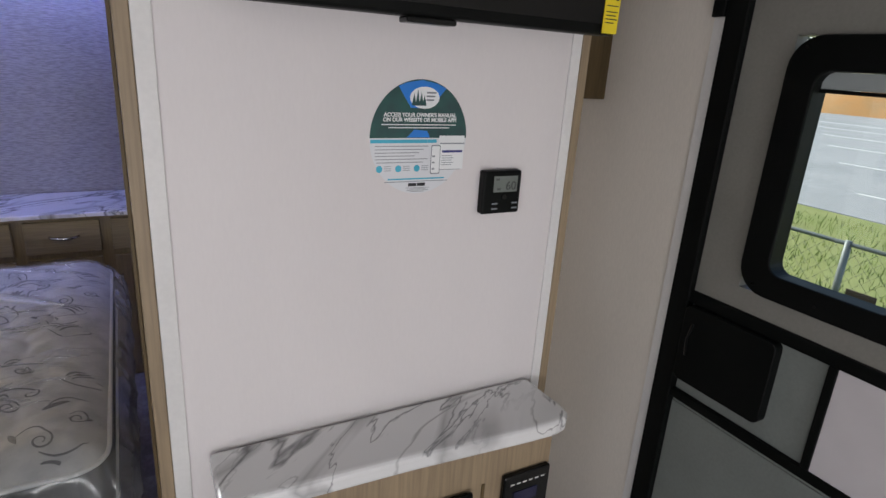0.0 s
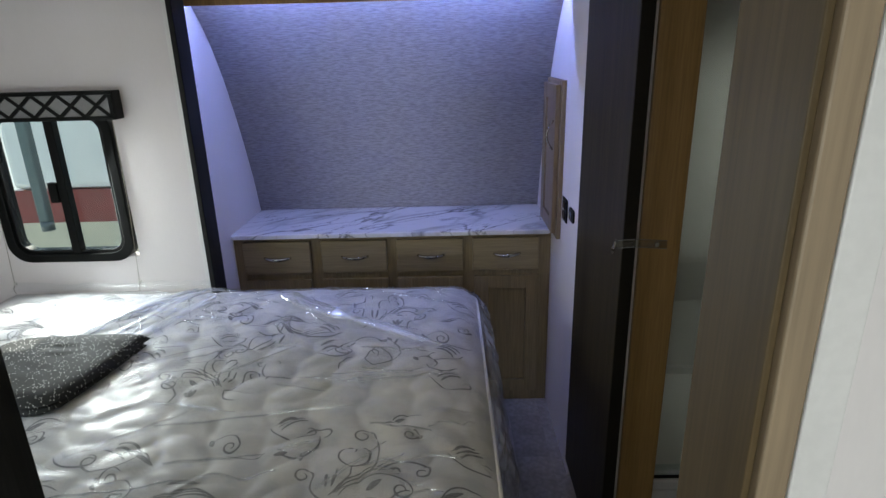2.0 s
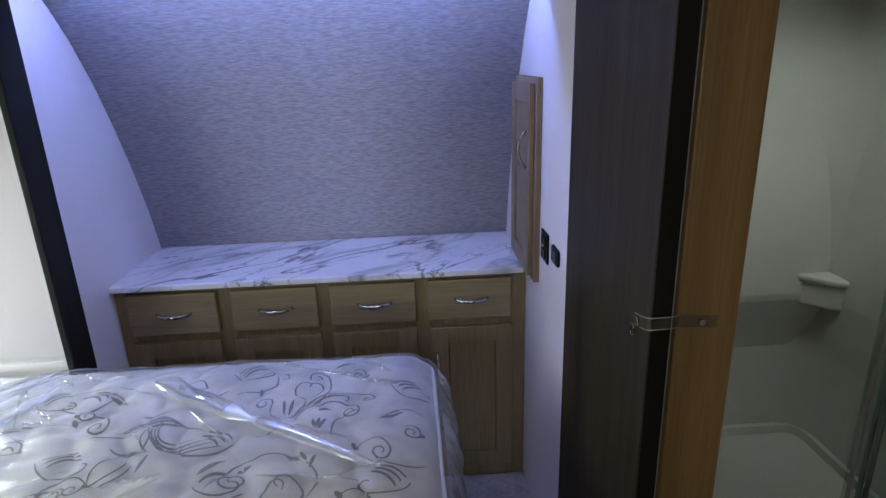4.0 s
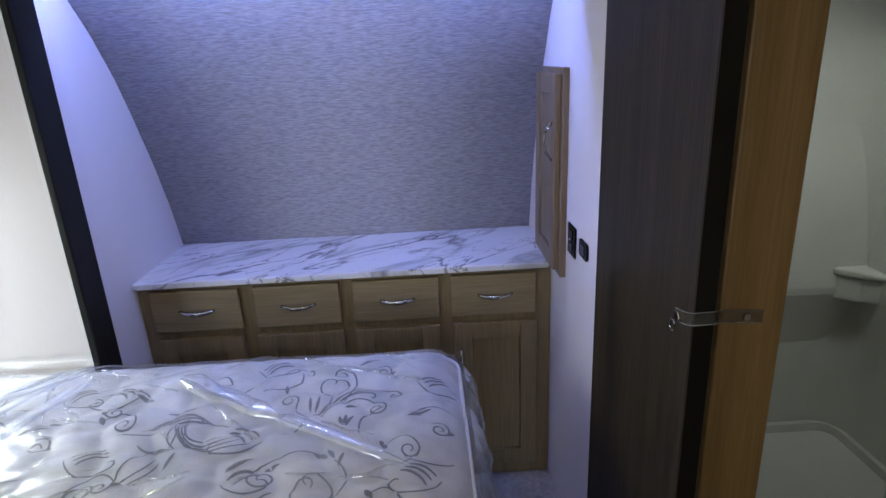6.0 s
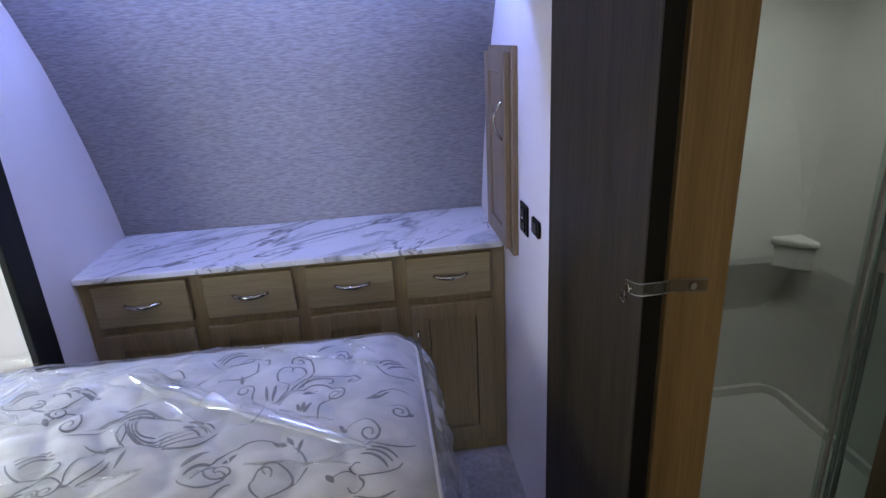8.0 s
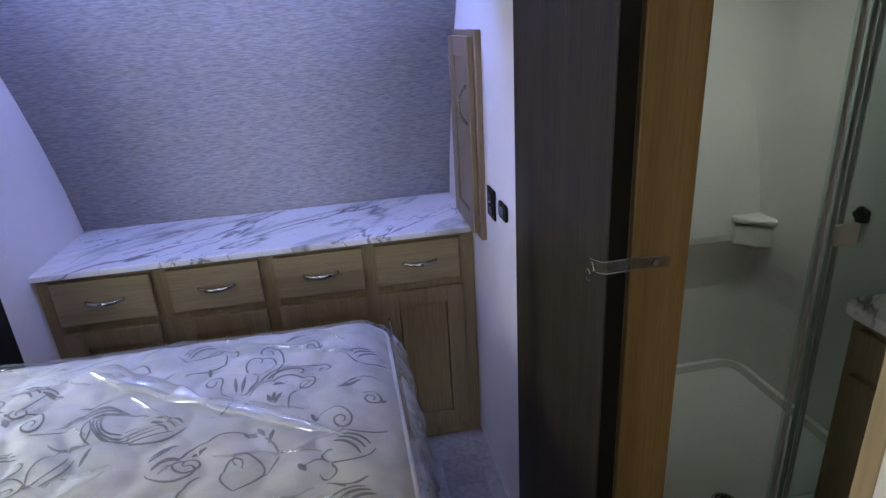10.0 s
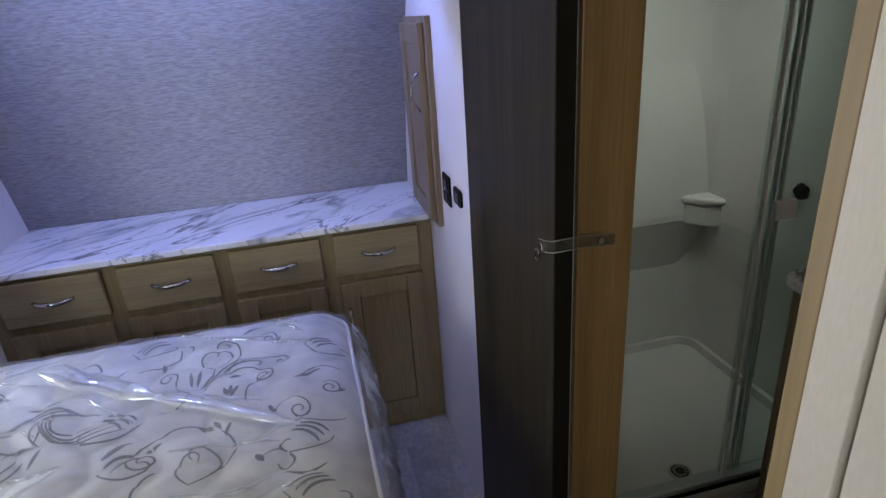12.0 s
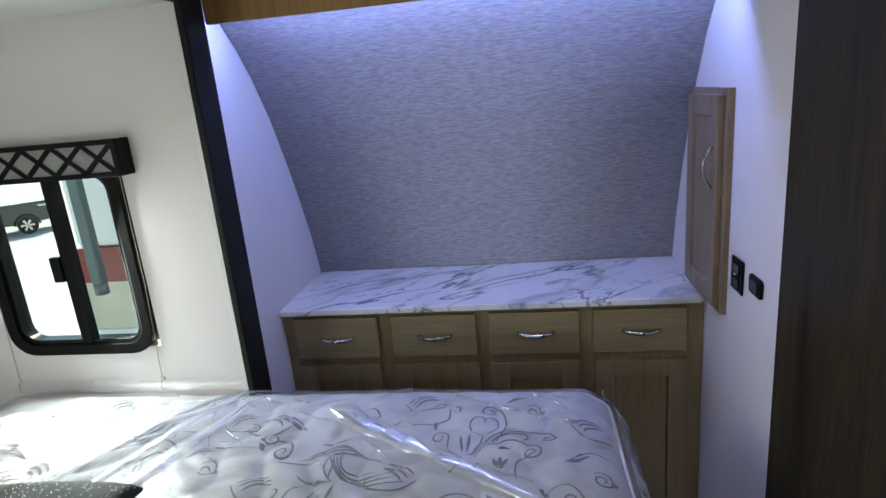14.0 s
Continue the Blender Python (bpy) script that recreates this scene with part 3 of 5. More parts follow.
# ---- bed
BX0, BX1, BY0, BY1, ZM = -1.98, -0.055, 1.475, 2.935, 0.822


def inset(x, y, r=0.085):
    """Rounds the corners of the mattress plan."""
    cx = min(max(x, BX0 + r), BX1 - r)
    cy = min(max(y, BY0 + r), BY1 - r)
    dx, dy = x - cx, y - cy
    d = math.hypot(dx, dy)
    if d < 1e-9:
        return x, y
    k = max(abs(dx), abs(dy)) / d
    return cx + dx * k, cy + dy * k


def quilt(x, y, relief=1.0):
    """Height of the quilted mattress top; relief scales the puffs."""
    e = min(x - BX0, BX1 - x, y - BY0, BY1 - y)
    drop = 0.075 * math.exp(-max(e, 0) / 0.055)
    u = x / 0.125 + 0.22 * math.sin(y * 13) + 0.12 * math.sin(y * 31 + x * 9)
    v = y / 0.088 + 0.25 * math.sin(x * 17) + 0.10 * math.sin(x * 40)
    v += 0.5 * (math.floor(u) % 2)
    puff = (abs(math.sin(PI * u)) * abs(math.sin(PI * v))) ** 0.52
    sag = 0.006 * noise.noise(Vector((x * 2.1, y * 2.1, 3)))
    return ZM - drop + relief * 0.0145 * (puff - 0.7) * min(1, max(e, 0) / 0.14) + sag


bed = empty("bed_base", (-1.0, 2.2, 0), "dark boxed bed base under the mattress", "bed base")
part("front_panel", box(-0.11, -0.095, 1.50, 2.91, 0.0, 0.548, 0.002), M_FASCIA, bed)
part("side_panel", box(-1.165, -0.11, 1.50, 1.515, 0.0, 0.548), M_FASCIA, bed)
part("side_panel", box(-1.165, -0.11, 2.895, 2.91, 0.0, 0.548), M_FASCIA, bed)
part("platform", box(-2.0, -0.075, 1.485, 2.925, 0.549, 0.562, 0.002), M_TAUPE, bed)

mattress = empty("mattress", (-1.0, 2.2, 0.56), "white quilted mattress with grey scroll print", "mattress")
NX, NY = 210, 160
bm = bmesh.new()
gridv = []
for i in range(NX + 1):
    row = []
    for j in range(NY + 1):
        x0, y0 = BX0 + (BX1 - BX0) * i / NX, BY0 + (BY1 - BY0) * j / NY
        x, y = inset(x0, y0)
        row.append(bm.verts.new((x, y, quilt(x0, y0))))
    gridv.append(row)
for i in range(NX):
    for j in range(NY):
        bm.faces.new((gridv[i][j], gridv[i + 1][j], gridv[i + 1][j + 1], gridv[i][j + 1]))
part("quilted_top", bm, M_TICK, mattress, smooth=True)
rim = [(BX0 + (BX1 - BX0) * i / 60, BY0) for i in range(60)] + [(BX1, BY0 + (BY1 - BY0) * i / 50) for i in range(50)]
rim += [(BX1 - (BX1 - BX0) * i / 60, BY1) for i in range(60)] + [(BX0, BY1 - (BY1 - BY0) * i / 50) for i in range(50)]
rim = [inset(*p) for p in rim]
part("border", prism([(x * 0.999 - 0.001, y) for x, y in rim], 0.563, 0.742, "z"), M_TICKSIDE, mattress, "dark charcoal mattress border")
for z in (0.745, 0.572):
    part("piping", tube([(x, y, z) for x, y in rim], 0.0065, closed=True), M_PIPING, mattress, "white piping", True)


def ribbon(bm, pts, w0, w1=None):
    """A flat printed stroke lying on the quilt; wide in the middle, thin at both ends."""
    w1 = w1 or w0 * 0.35
    prev = None
    n = len(pts)
    for i, (x, y) in enumerate(pts):
        a, b = pts[max(i - 1, 0)], pts[min(i + 1, n - 1)]
        d = Vector((b[0] - a[0], b[1] - a[1]))
        if d.length < 1e-9:
            continue
        d.normalize()
        s = i / (n - 1)
        w = w1 + (w0 - w1) * math.sin(PI * s) ** 0.7
        side = Vector((-d.y, d.x)) * w / 2
        if not (BX0 + 0.02 < x < BX1 - 0.015 and BY0 + 0.02 < y < BY1 - 0.015):
            prev = None
            continue
        pr = [bm.verts.new((x + s_ * side.x, y + s_ * side.y, quilt(x + s_ * side.x, y + s_ * side.y) + 0.0013)) for s_ in (1, -1)]
        if prev:
            bm.faces.new((prev[0], prev[1], pr[1], pr[0]))
        prev = pr


def scroll(bm, ox, oy, mirror, p, q, bow=0.0, roll=0.0, w=0.0050):
    """A printed line from p to q, bowed to its left, that rolls up at q when roll (its radius, signed) is given."""
    (px, py), (qx, qy) = p, q
    dx, dy = qx - px, qy - py
    line = []
    for i in range(17):
        f = i / 16
        k = bow * 4 * f * (1 - f)
        line.append((px + dx * f - dy * k, py + dy * f + dx * k))
    if roll:
        h = math.atan2(line[-1][1] - line[-2][1], line[-1][0] - line[-2][0])
        sgn, r, (x, y) = math.copysign(1, roll), abs(roll), line[-1]
        for i in range(26 if r > 0.021 else 11):
            h += sgn * 0.30
            r *= 0.955
            x, y = x + math.cos(h) * r * 0.30, y + math.sin(h) * r * 0.30
            line.append((x, y))
    ribbon(bm, [(ox + x * mirror, oy + y) for x, y in line], w, w * 0.45)


def petal(bm, ox, oy, mirror, p, q, w):
    """A filled narrow leaf from p to q."""
    pts = [(ox + mirror * (p[0] + (q[0] - p[0]) * i / 10), oy + p[1] + (q[1] - p[1]) * i / 10) for i in range(11)]
    ribbon(bm, pts, w, 0.001)


def spray(bm, ox, oy, mi):
    """A fan of stems with hooked tips, a small heart and a spiral beside the root."""
    for p, q, bow, roll in (((0, 0), (-0.035, 0.070), 0.2, 0.026), ((0.045, 0.10), (0.018, 0.160), 0.3, -0.020), ((0.045, 0.10), (0.080, 0.155), -0.25, 0.0205),
                            ((0.01, 0.01), (0.045, 0.10), -0.1, 0), ((0.02, 0.02), (0.085, 0.215), -0.22, 0.030), ((0.02, 0.02), (0.115, 0.11), 0.12, 0),
                            ((0.025, 0.015), (0.145, 0.095), 0.16, -0.012), ((0.03, 0.01), (0.175, 0.05), 0.26, -0.028), ((0.02, 0.015), (0.205, 0.11), 0.16, -0.024),
                            ((0.18, 0.03), (0.13, -0.075), -0.22, 0), ((0, 0), (-0.05, -0.06), 0.2, 0)):
        scroll(bm, ox, oy, mi, p, q, bow, roll)
    for p, q, w in (((0.085, 0.03), (0.118, 0.052), 0.016), ((0.0, 0.03), (-0.008, 0.085), 0.008), ((0.012, 0.03), (0.014, 0.095), 0.008),
                    ((0.085, -0.03), (0.075, -0.002), 0.010), ((0.088, -0.03), (0.092, 0.0), 0.011), ((0.09, -0.03), (0.11, -0.006), 0.010)):
        petal(bm, ox, oy, mi, p, q, w)


def sprig(bm, ox, oy, mi):
    """A bud on a bent twig with a loop above it."""
    scroll(bm, ox, oy, mi, (0, 0), (0.06, 0.0), -0.1)
    scroll(bm, ox, oy, mi, (0.05, 0.0), (0.08, 0.075), -0.2)
    scroll(bm, ox, oy, mi, (0.035, 0.065), (0.10, 0.095), 0.25, -0.016)
    petal(bm, ox, oy, mi, (-0.012, -0.004), (0.02, 0.006), 0.013)
    petal(bm, ox, oy, mi, (0.055, -0.02), (0.05, 0.01), 0.009)


def heart(bm, ox, oy, mi):
    """A heart inside a wide arc that ends in a dark flower, with a loop at its other end."""
    for p, q, bow, roll in (((0, 0), (-0.020, 0.080), 0.22, -0.019), ((0, 0), (0.016, 0.098), -0.45, 0.0205), ((0.035, 0.02), (0.045, 0.140), -0.3, 0),
                            ((0.03, 0.16), (-0.125, 0.115), -0.22, 0.036), ((-0.07, 0.06), (-0.10, -0.01), -0.2, 0), ((-0.18, 0.125), (-0.13, 0.155), 0.1, 0)):
        scroll(bm, ox, oy, mi, p, q, bow, roll)
    for p, q, w in (((0.03, 0.15), (-0.005, 0.172), 0.012), ((0.045, 0.145), (0.025, 0.182), 0.010), ((0.055, 0.12), (0.062, 0.165), 0.009), ((-0.10, 0.125), (-0.07, 0.14), 0.012), ((-0.18, 0.12), (-0.14, 0.15), 0.008)):
        petal(bm, ox, oy, mi, p, q, w)


def wing(bm, ox, oy, mi):
    """Long swept strokes like a spread wing, with two loops below."""
    for k in range(4):
        scroll(bm, ox, oy, mi, (-0.035 + 0.010 * k, 0.085 - 0.004 * k), (0.165 - 0.024 * k, -0.012 + 0.012 * k), -0.26 - 0.03 * k)
    for k in range(4):
        scroll(bm, ox, oy, mi, (-0.105 + 0.012 * k, 0.060 + 0.012 * k), (0.10 - 0.022 * k, 0.050 + 0.010 * k), 0.17 + 0.03 * k)
    for p, q, bow, roll in (((-0.03, 0.07), (0.0, -0.01), -0.2, 0), ((-0.02, 0.06), (-0.02, -0.01), 0.1, 0), ((-0.09, 0.005), (0.0, -0.01), -0.2, 0),
                            ((0.0, -0.01), (-0.085, -0.125), -0.32, -0.022), ((-0.02, -0.05), (-0.07, -0.12), 0.25, 0), ((-0.035, -0.04), (-0.08, -0.11), 0.2, 0)):
        scroll(bm, ox, oy, mi, p, q, bow, roll)
    for p, q, w in (((-0.07, 0.125), (0.0, 0.137), 0.009), ((-0.06, -0.02), (-0.01, -0.005), 0.012), ((0.01, -0.03), (0.0, -0.08), 0.010)):
        petal(bm, ox, oy, mi, p, q, w)


def tendril(bm, ox, oy, mi, k=1.0):
    """A leaf, a hooked stem and a small spiral."""
    scroll(bm, ox, oy, mi, (0, 0), (0.095 * k, 0.035 * k), 0.25)
    scroll(bm, ox, oy, mi, (0.05 * k, -0.03 * k), (0.09 * k, -0.045 * k), 0.45, -0.024 * k)
    petal(bm, ox, oy, mi, (-0.01, -0.006), (0.05 * k, 0.03 * k), 0.013)
    petal(bm, ox, oy, mi, (0.085 * k, -0.06 * k), (0.10 * k, -0.045 * k), 0.011)


def leaves(bm, ox, oy, mi, k=1.0):
    """Three narrow parallel leaves with a thin curved stem."""
    for i in range(3):
        scroll(bm, ox, oy, mi, (0.012 * i * k, -0.014 * i * k), ((0.062 + 0.010 * i) * k, (0.028 - 0.010 * i) * k), 0.16, 0, 0.0075)
    scroll(bm, ox, oy, mi, (-0.01, -0.01), (0.10 * k, -0.045 * k), -0.25, 0.018)


def hook(bm, ox, oy, mi, k=1.0):
    """One curl with a bud at its foot."""
    scroll(bm, ox, oy, mi, (0, 0), (0.075 * k, -0.01 * k), 0.42, -0.026 * k)
    petal(bm, ox, oy, mi, (-0.012, 0.012), (0.004, -0.012), 0.014)
    scroll(bm, ox, oy, mi, (0.05 * k, -0.05 * k), (0.15 * k, -0.045 * k), -0.18)


# the print repeats every 0.845 m along the aisle and every 0.92 m across
bm = bmesh.new()
for cx in (-0.433, -1.353):
    for cy in (2.533, 1.688):
        spray(bm, cx, cy, 1)
        sprig(bm, cx - 0.13, cy + 0.14, 1)
        tendril(bm, cx + 0.245, cy, 1)
        hook(bm, cx + 0.19, cy - 0.11, 1)
        hook(bm, cx + 0.17, cy - 0.27, 1, 0.8)
        heart(bm, cx + 0.04, cy - 0.30, 1)
        wing(bm, cx - 0.28, cy - 0.075, 1)
        tendril(bm, cx - 0.42, cy + 0.12, -1)
        hook(bm, cx - 0.50, cy + 0.04, 1, 1.1)
        hook(bm, cx - 0.36, cy - 0.19, -1, 1.2)
        spray(bm, cx - 0.36, cy - 0.42, -1)
        sprig(bm, cx - 0.20, cy - 0.36, -1)
        tendril(bm, cx + 0.11, cy + 0.255, 1, 0.9)
        hook(bm, cx - 0.30, cy + 0.19, 1, 0.9)
        for dx, dy, mi, k in ((0.27, 0.16, 1, 0.9), (0.30, -0.21, -1, 0.9), (-0.10, -0.06, -1, 1.0), (-0.17, 0.26, 1, 1.0), (-0.13, -0.20, 1, 0.8), (0.22, -0.36, 1, 1.0), (-0.46, 0.16, -1, 1.1), (-0.50, -0.10, 1, 1.0)):
            leaves(bm, cx + dx, cy + dy, mi, k)
tagged(part("scroll_print", bm, M_PRINT, mattress, "dark grey printed scrolls"), kind="stuff")

# ---- clear cover on the mattress
folds = []
rf = random.Random(11)
for _ in range(46):
    x, y = rf.uniform(BX0, BX1), rf.uniform(BY0, BY1)
    a = rf.choice((rf.gauss(0.35, 0.3), rf.gauss(-0.45, 0.25), rf.gauss(0.9, 0.3)))
    ln = rf.uniform(0.12, 0.55)
    folds.append(((x - math.cos(a) * ln / 2, y - math.sin(a) * ln / 2), (x + math.cos(a) * ln / 2, y + math.sin(a) * ln / 2), rf.uniform(0.005, 0.012), rf.uniform(0.003, 0.009)))
for k in range(9):
    x = -1.28 + 0.05 * k
    folds.append(((x - 0.32 - 0.02 * k, 2.1 + 0.03 * k), (-1.10 + 0.012 * k, 2.93 - 0.05 * (k % 3)), 0.012, 0.014))


def cover(x, y):
    z = quilt(x, y, 0.18) + 0.0085 + 0.004 * abs(noise.noise(Vector((x * 4, y * 7, 1)))) + 0.0012 * noise.noise(Vector((x * 14, y * 26, 5)))
    for (ax, ay), (bx, by), w, h in folds:
        dx, dy = bx - ax, by - ay
        ll = dx * dx + dy * dy
        s = ((x - ax) * dx + (y - ay) * dy) / ll
        if s < 0 or s > 1:
            continue
        d = abs((x - ax) * dy - (y - ay) * dx) / math.sqrt(ll)
        if d < w * 2.5:
            z += h * math.exp(-(d / w) ** 2) * math.sin(PI * s) ** 0.5
    far = (y - (BY1 - 0.05)) / 0.05
    if far > 0:
        z += far * 0.014 * max(0.0, math.sin(x * 5.0 + 0.6)) ** 2
    return z


bm = bmesh.new()
NX, NY = 250, 190
rows = []
for i in range(NX + 1):
    row = []
    for j in range(NY + 1):
        x0, y0 = BX0 + 0.004 + (BX1 - BX0 + 0.012) * i / NX, BY0 - 0.004 + (BY1 - BY0 + 0.012) * j / NY
        x, y = inset(min(x0, BX1), min(max(y0, BY0), BY1))
        row.append(bm.verts.new((x + max(0, x0 - BX1), y + max(0, y0 - BY1) + min(0, y0 - BY0), cover(x0, y0))))
    rows.append(row)
for i in range(NX):
    for j in range(NY):
        bm.faces.new((rows[i][j], rows[i + 1][j], rows[i + 1][j + 1], rows[i][j + 1]))
edge = [rows[i][0] for i in range(20, NX)] + [rows[NX][j] for j in range(NY)] + [rows[i][NY] for i in range(NX, 20, -1)]
last = edge
for k in range(1, 9):
    nxt = []
    for i, v in enumerate(edge):
        x, y, _ = v.co
        nx, ny = (1 if x > BX1 - 0.06 else 0), (1 if y > BY1 - 0.06 else (-1 if y < BY0 + 0.06 else 0))
        nl = math.hypot(nx, ny) or 1
        out = 0.006 + 0.010 * k / 8 * (1.5 + noise.noise(Vector((x * 9, y * 9, k * 0.35)))) + 0.014 * noise.noise(Vector((x * 22, y * 22, k * 0.5)))
        out = max(0.004, out + (0.030 * math.sin(k / 8 * PI) if nx else 0))
        if ny > 0 and x < -1.1:
            out = 0.002
        nxt.append(bm.verts.new((x + out * nx / nl, y + out * ny / nl, v.co.z - 0.03 * k + 0.02 * noise.noise(Vector((x * 6, y * 6, 9))) * k / 8)))
    for i in range(len(edge) - 1):
        bm.faces.new((last[i], nxt[i], nxt[i + 1], last[i + 1]))
    last = nxt
bmesh.ops.recalc_face_normals(bm, faces=bm.faces)
wrap = empty("plastic_cover", (-1.0, 2.2, 0.83), "crinkled clear plastic cover wrapped over the mattress", "cover")
sheet_ob = part("sheet", bm, M_PLASTIC, wrap, smooth=True)
sheet_ob.data.materials.append(clear("gathered_polythene", (0.93, 0.95, 0.96), haze=0.30, rough=0.22, ior=1.7))
for face in sheet_ob.data.polygons[NX * NY:]:
    face.material_index = 1

bm = bmesh.new()
prev = None
for i in range(61):
    x = -1.96 + 0.84 * i / 60
    top = 0.012 + 0.022 * noise.noise(Vector((x * 5, 0, 3))) + 0.008 * noise.noise(Vector((x * 19, 0, 3)))
    row = []
    for k in range(5):
        s = k / 4
        row.append(bm.verts.new((x, 2.928 - 0.03 * (1 - s) ** 2 + 0.006 * s * noise.noise(Vector((x * 16, s, 8))), 0.806 + (top + 0.012) * s)))
    if prev:
        for p0, p1, r0, r1 in zip(prev, prev[1:], row, row[1:]):
            bm.faces.new((p0, p1, r1, r0))
    prev = row
part("rear_flap", bm, M_PLASTIC, wrap, "loose film edge standing up", True)


def crease(bm, a, b, w0, w1, shape, n=24, wave=0.0, lift=0.001, rise=0.0, even=0):
    """A raised fold from a to b; shape gives (across, up) points for half-width 1."""
    ax, ay = a
    bx, by = b
    d = Vector((bx - ax, by - ay)).normalized()
    s = Vector((d.y, -d.x))
    if s.y > 0:
        s = -s
    line = []
    for i in range(n):
        q = i / (n - 1)
        w = (w0 + (w1 - w0) * q) * (0.25 + 0.75 * min(1.0, 6 * q, 6 * (1 - q)))
        off = wave * noise.noise(Vector((ax * 9 + q * 4, ay * 7, 2)))
        px, py = ax + (bx - ax) * q - d.y * off, ay + (by - ay) * q + d.x * off
        if not (BX0 + 0.03 < px < BX1 - 0.03 and BY0 + 0.03 < py < BY1 - 0.03):
            continue
        z = max(cover(px + s.x * w * u, py + s.y * w * u) for u in (-0.7, 0.0, 0.7)) + lift + rise * (1 - q) ** 2
        line.append((px, py, z, w))
    prev = None
    for i, (px, py, z, w) in enumerate(line):
        if even:
            near = line[max(0, i - even):i + even + 1]
            z = sum(p[2] for p in near) / len(near) + 0.003
        row = [bm.verts.new((px + s.x * u * w, py + s.y * u * w, z + h * w + (0.0 if abs(u) < 0.99 else -0.004))) for u, h in shape]
        if prev:
            for p0, p1, r0, r1 in zip(prev, prev[1:], row, row[1:]):
                bm.faces.new((p0, p1, r1, r0))
        prev = row


# Raised haze and ior put the main fold's white glint into its material.
M_BRIGHTFOLD = clear("doubled_polythene_whitened", (0.9, 0.91, 0.92), haze=0.34, rough=0.08, ior=3.2)
M_FOLD = clear("creased_polythene", (0.95, 0.96, 0.97), haze=0.08, rough=0.06, ior=2.6)
M_SOFTFOLD = clear("loose_polythene", (0.95, 0.96, 0.97), haze=0.24, rough=0.28, ior=1.7)
bm = bmesh.new()
# Profile tilts towards the eye so the led strip mirrors in it.
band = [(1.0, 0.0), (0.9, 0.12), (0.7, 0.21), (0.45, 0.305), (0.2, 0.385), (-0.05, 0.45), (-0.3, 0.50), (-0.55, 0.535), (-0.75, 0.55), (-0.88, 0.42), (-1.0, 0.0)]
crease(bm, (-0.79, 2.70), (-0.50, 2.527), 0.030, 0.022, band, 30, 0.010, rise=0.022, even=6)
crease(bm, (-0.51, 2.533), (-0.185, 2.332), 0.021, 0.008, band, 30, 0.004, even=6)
part("main_fold", bm, M_BRIGHTFOLD, wrap, "plastic fold whitened and tilted to carry a glint", True)
bm = bmesh.new()
hump = [(1.0, 0.0), (0.75, 0.28), (0.5, 0.52), (0.25, 0.68), (0.0, 0.74), (-0.25, 0.68), (-0.5, 0.52), (-0.75, 0.28), (-1.0, 0.0)]
rc = random.Random(21)
for k in range(66):
    x, y = rc.uniform(BX0 + 0.5, BX1 - 0.02) if k % 3 else rc.uniform(BX0 + 0.5, -0.9), rc.uniform(BY0 + 0.03, BY1 - 0.1)
    a = rc.gauss(0.12, 0.35) if y < 2.4 else rc.gauss(-0.5, 0.3)
    ln = rc.uniform(0.04, 0.26)
    w = rc.uniform(0.002, 0.0055)
    crease(bm, (x - math.cos(a) * ln / 2, y - math.sin(a) * ln / 2), (x + math.cos(a) * ln / 2, y + math.sin(a) * ln / 2), w, w * 0.5, hump, 16, 0.008, even=3)
for ax, ay, bx, by, w in ((-0.60, 2.15, -0.40, 2.128, 0.0040), (-0.42, 2.128, -0.18, 2.165, 0.0036), (-0.50, 2.165, -0.24, 2.185, 0.0026), (-0.36, 1.78, -0.12, 1.83, 0.0034), (-0.40, 1.66, -0.18, 1.70, 0.0028),
                          (-0.90, 1.93, -0.42, 2.00, 0.0030), (-0.85, 1.72, -0.55, 1.76, 0.0030), (-0.60, 1.60, -0.30, 1.62, 0.0030), (-0.22, 1.92, -0.10, 1.96, 0.003), (-0.40, 2.76, -0.16, 2.67, 0.0060)):
    crease(bm, (ax, ay), (bx, by), w, w * 0.6, hump, 40, 0.02, even=2)
tagged(part("small_creases", bm, M_FOLD, wrap, "fine glinting creases", True), kind="stuff")
low = [(u, h * 0.22) for u, h in hump]
for k in range(6):
    bm = bmesh.new()
    x = -1.30 + 0.075 * k
    crease(bm, (x - 0.34, 2.02 + rc.uniform(0, 0.35)), (-1.15 + 0.02 * k, 2.80 - 0.03 * (k % 3)), rc.uniform(0.026, 0.045), 0.010, low, 36, 0.03, even=4)
    part("soft_fold", bm, M_SOFTFOLD, wrap, smooth=True)

# ---- black speckled bag on the bed
M_DOTS = mat("black_speckled_cloth", (0.009, 0.010, 0.010), 0.75, vary=0.1, fine=0.2, fine_scale=300, bump=0.3)
nt = M_DOTS.node_tree
vo = nt.nodes.new("ShaderNodeTexVoronoi")
vo.inputs["Scale"].default_value = 125
co = nt.nodes.new("ShaderNodeTexCoord")
lt = nt.nodes.new("ShaderNodeMath")
lt.operation = "LESS_THAN"
lt.inputs[1].default_value = 0.19
mx = nt.nodes.new("ShaderNodeMix")
mx.data_type = "RGBA"
bs = nt.nodes["Principled BSDF"]
src = bs.inputs["Base Color"].links[0].from_socket
nt.links.new(co.outputs["Object"], vo.inputs["Vector"])
nt.links.new(vo.outputs["Distance"], lt.inputs[0])
nt.links.new(lt.outputs[0], mx.inputs["Factor"])
nt.links.new(src, mx.inputs[6])
mx.inputs[7].default_value = (0.75, 0.75, 0.72, 1)
nt.links.new(mx.outputs[2], bs.inputs["Base Color"])
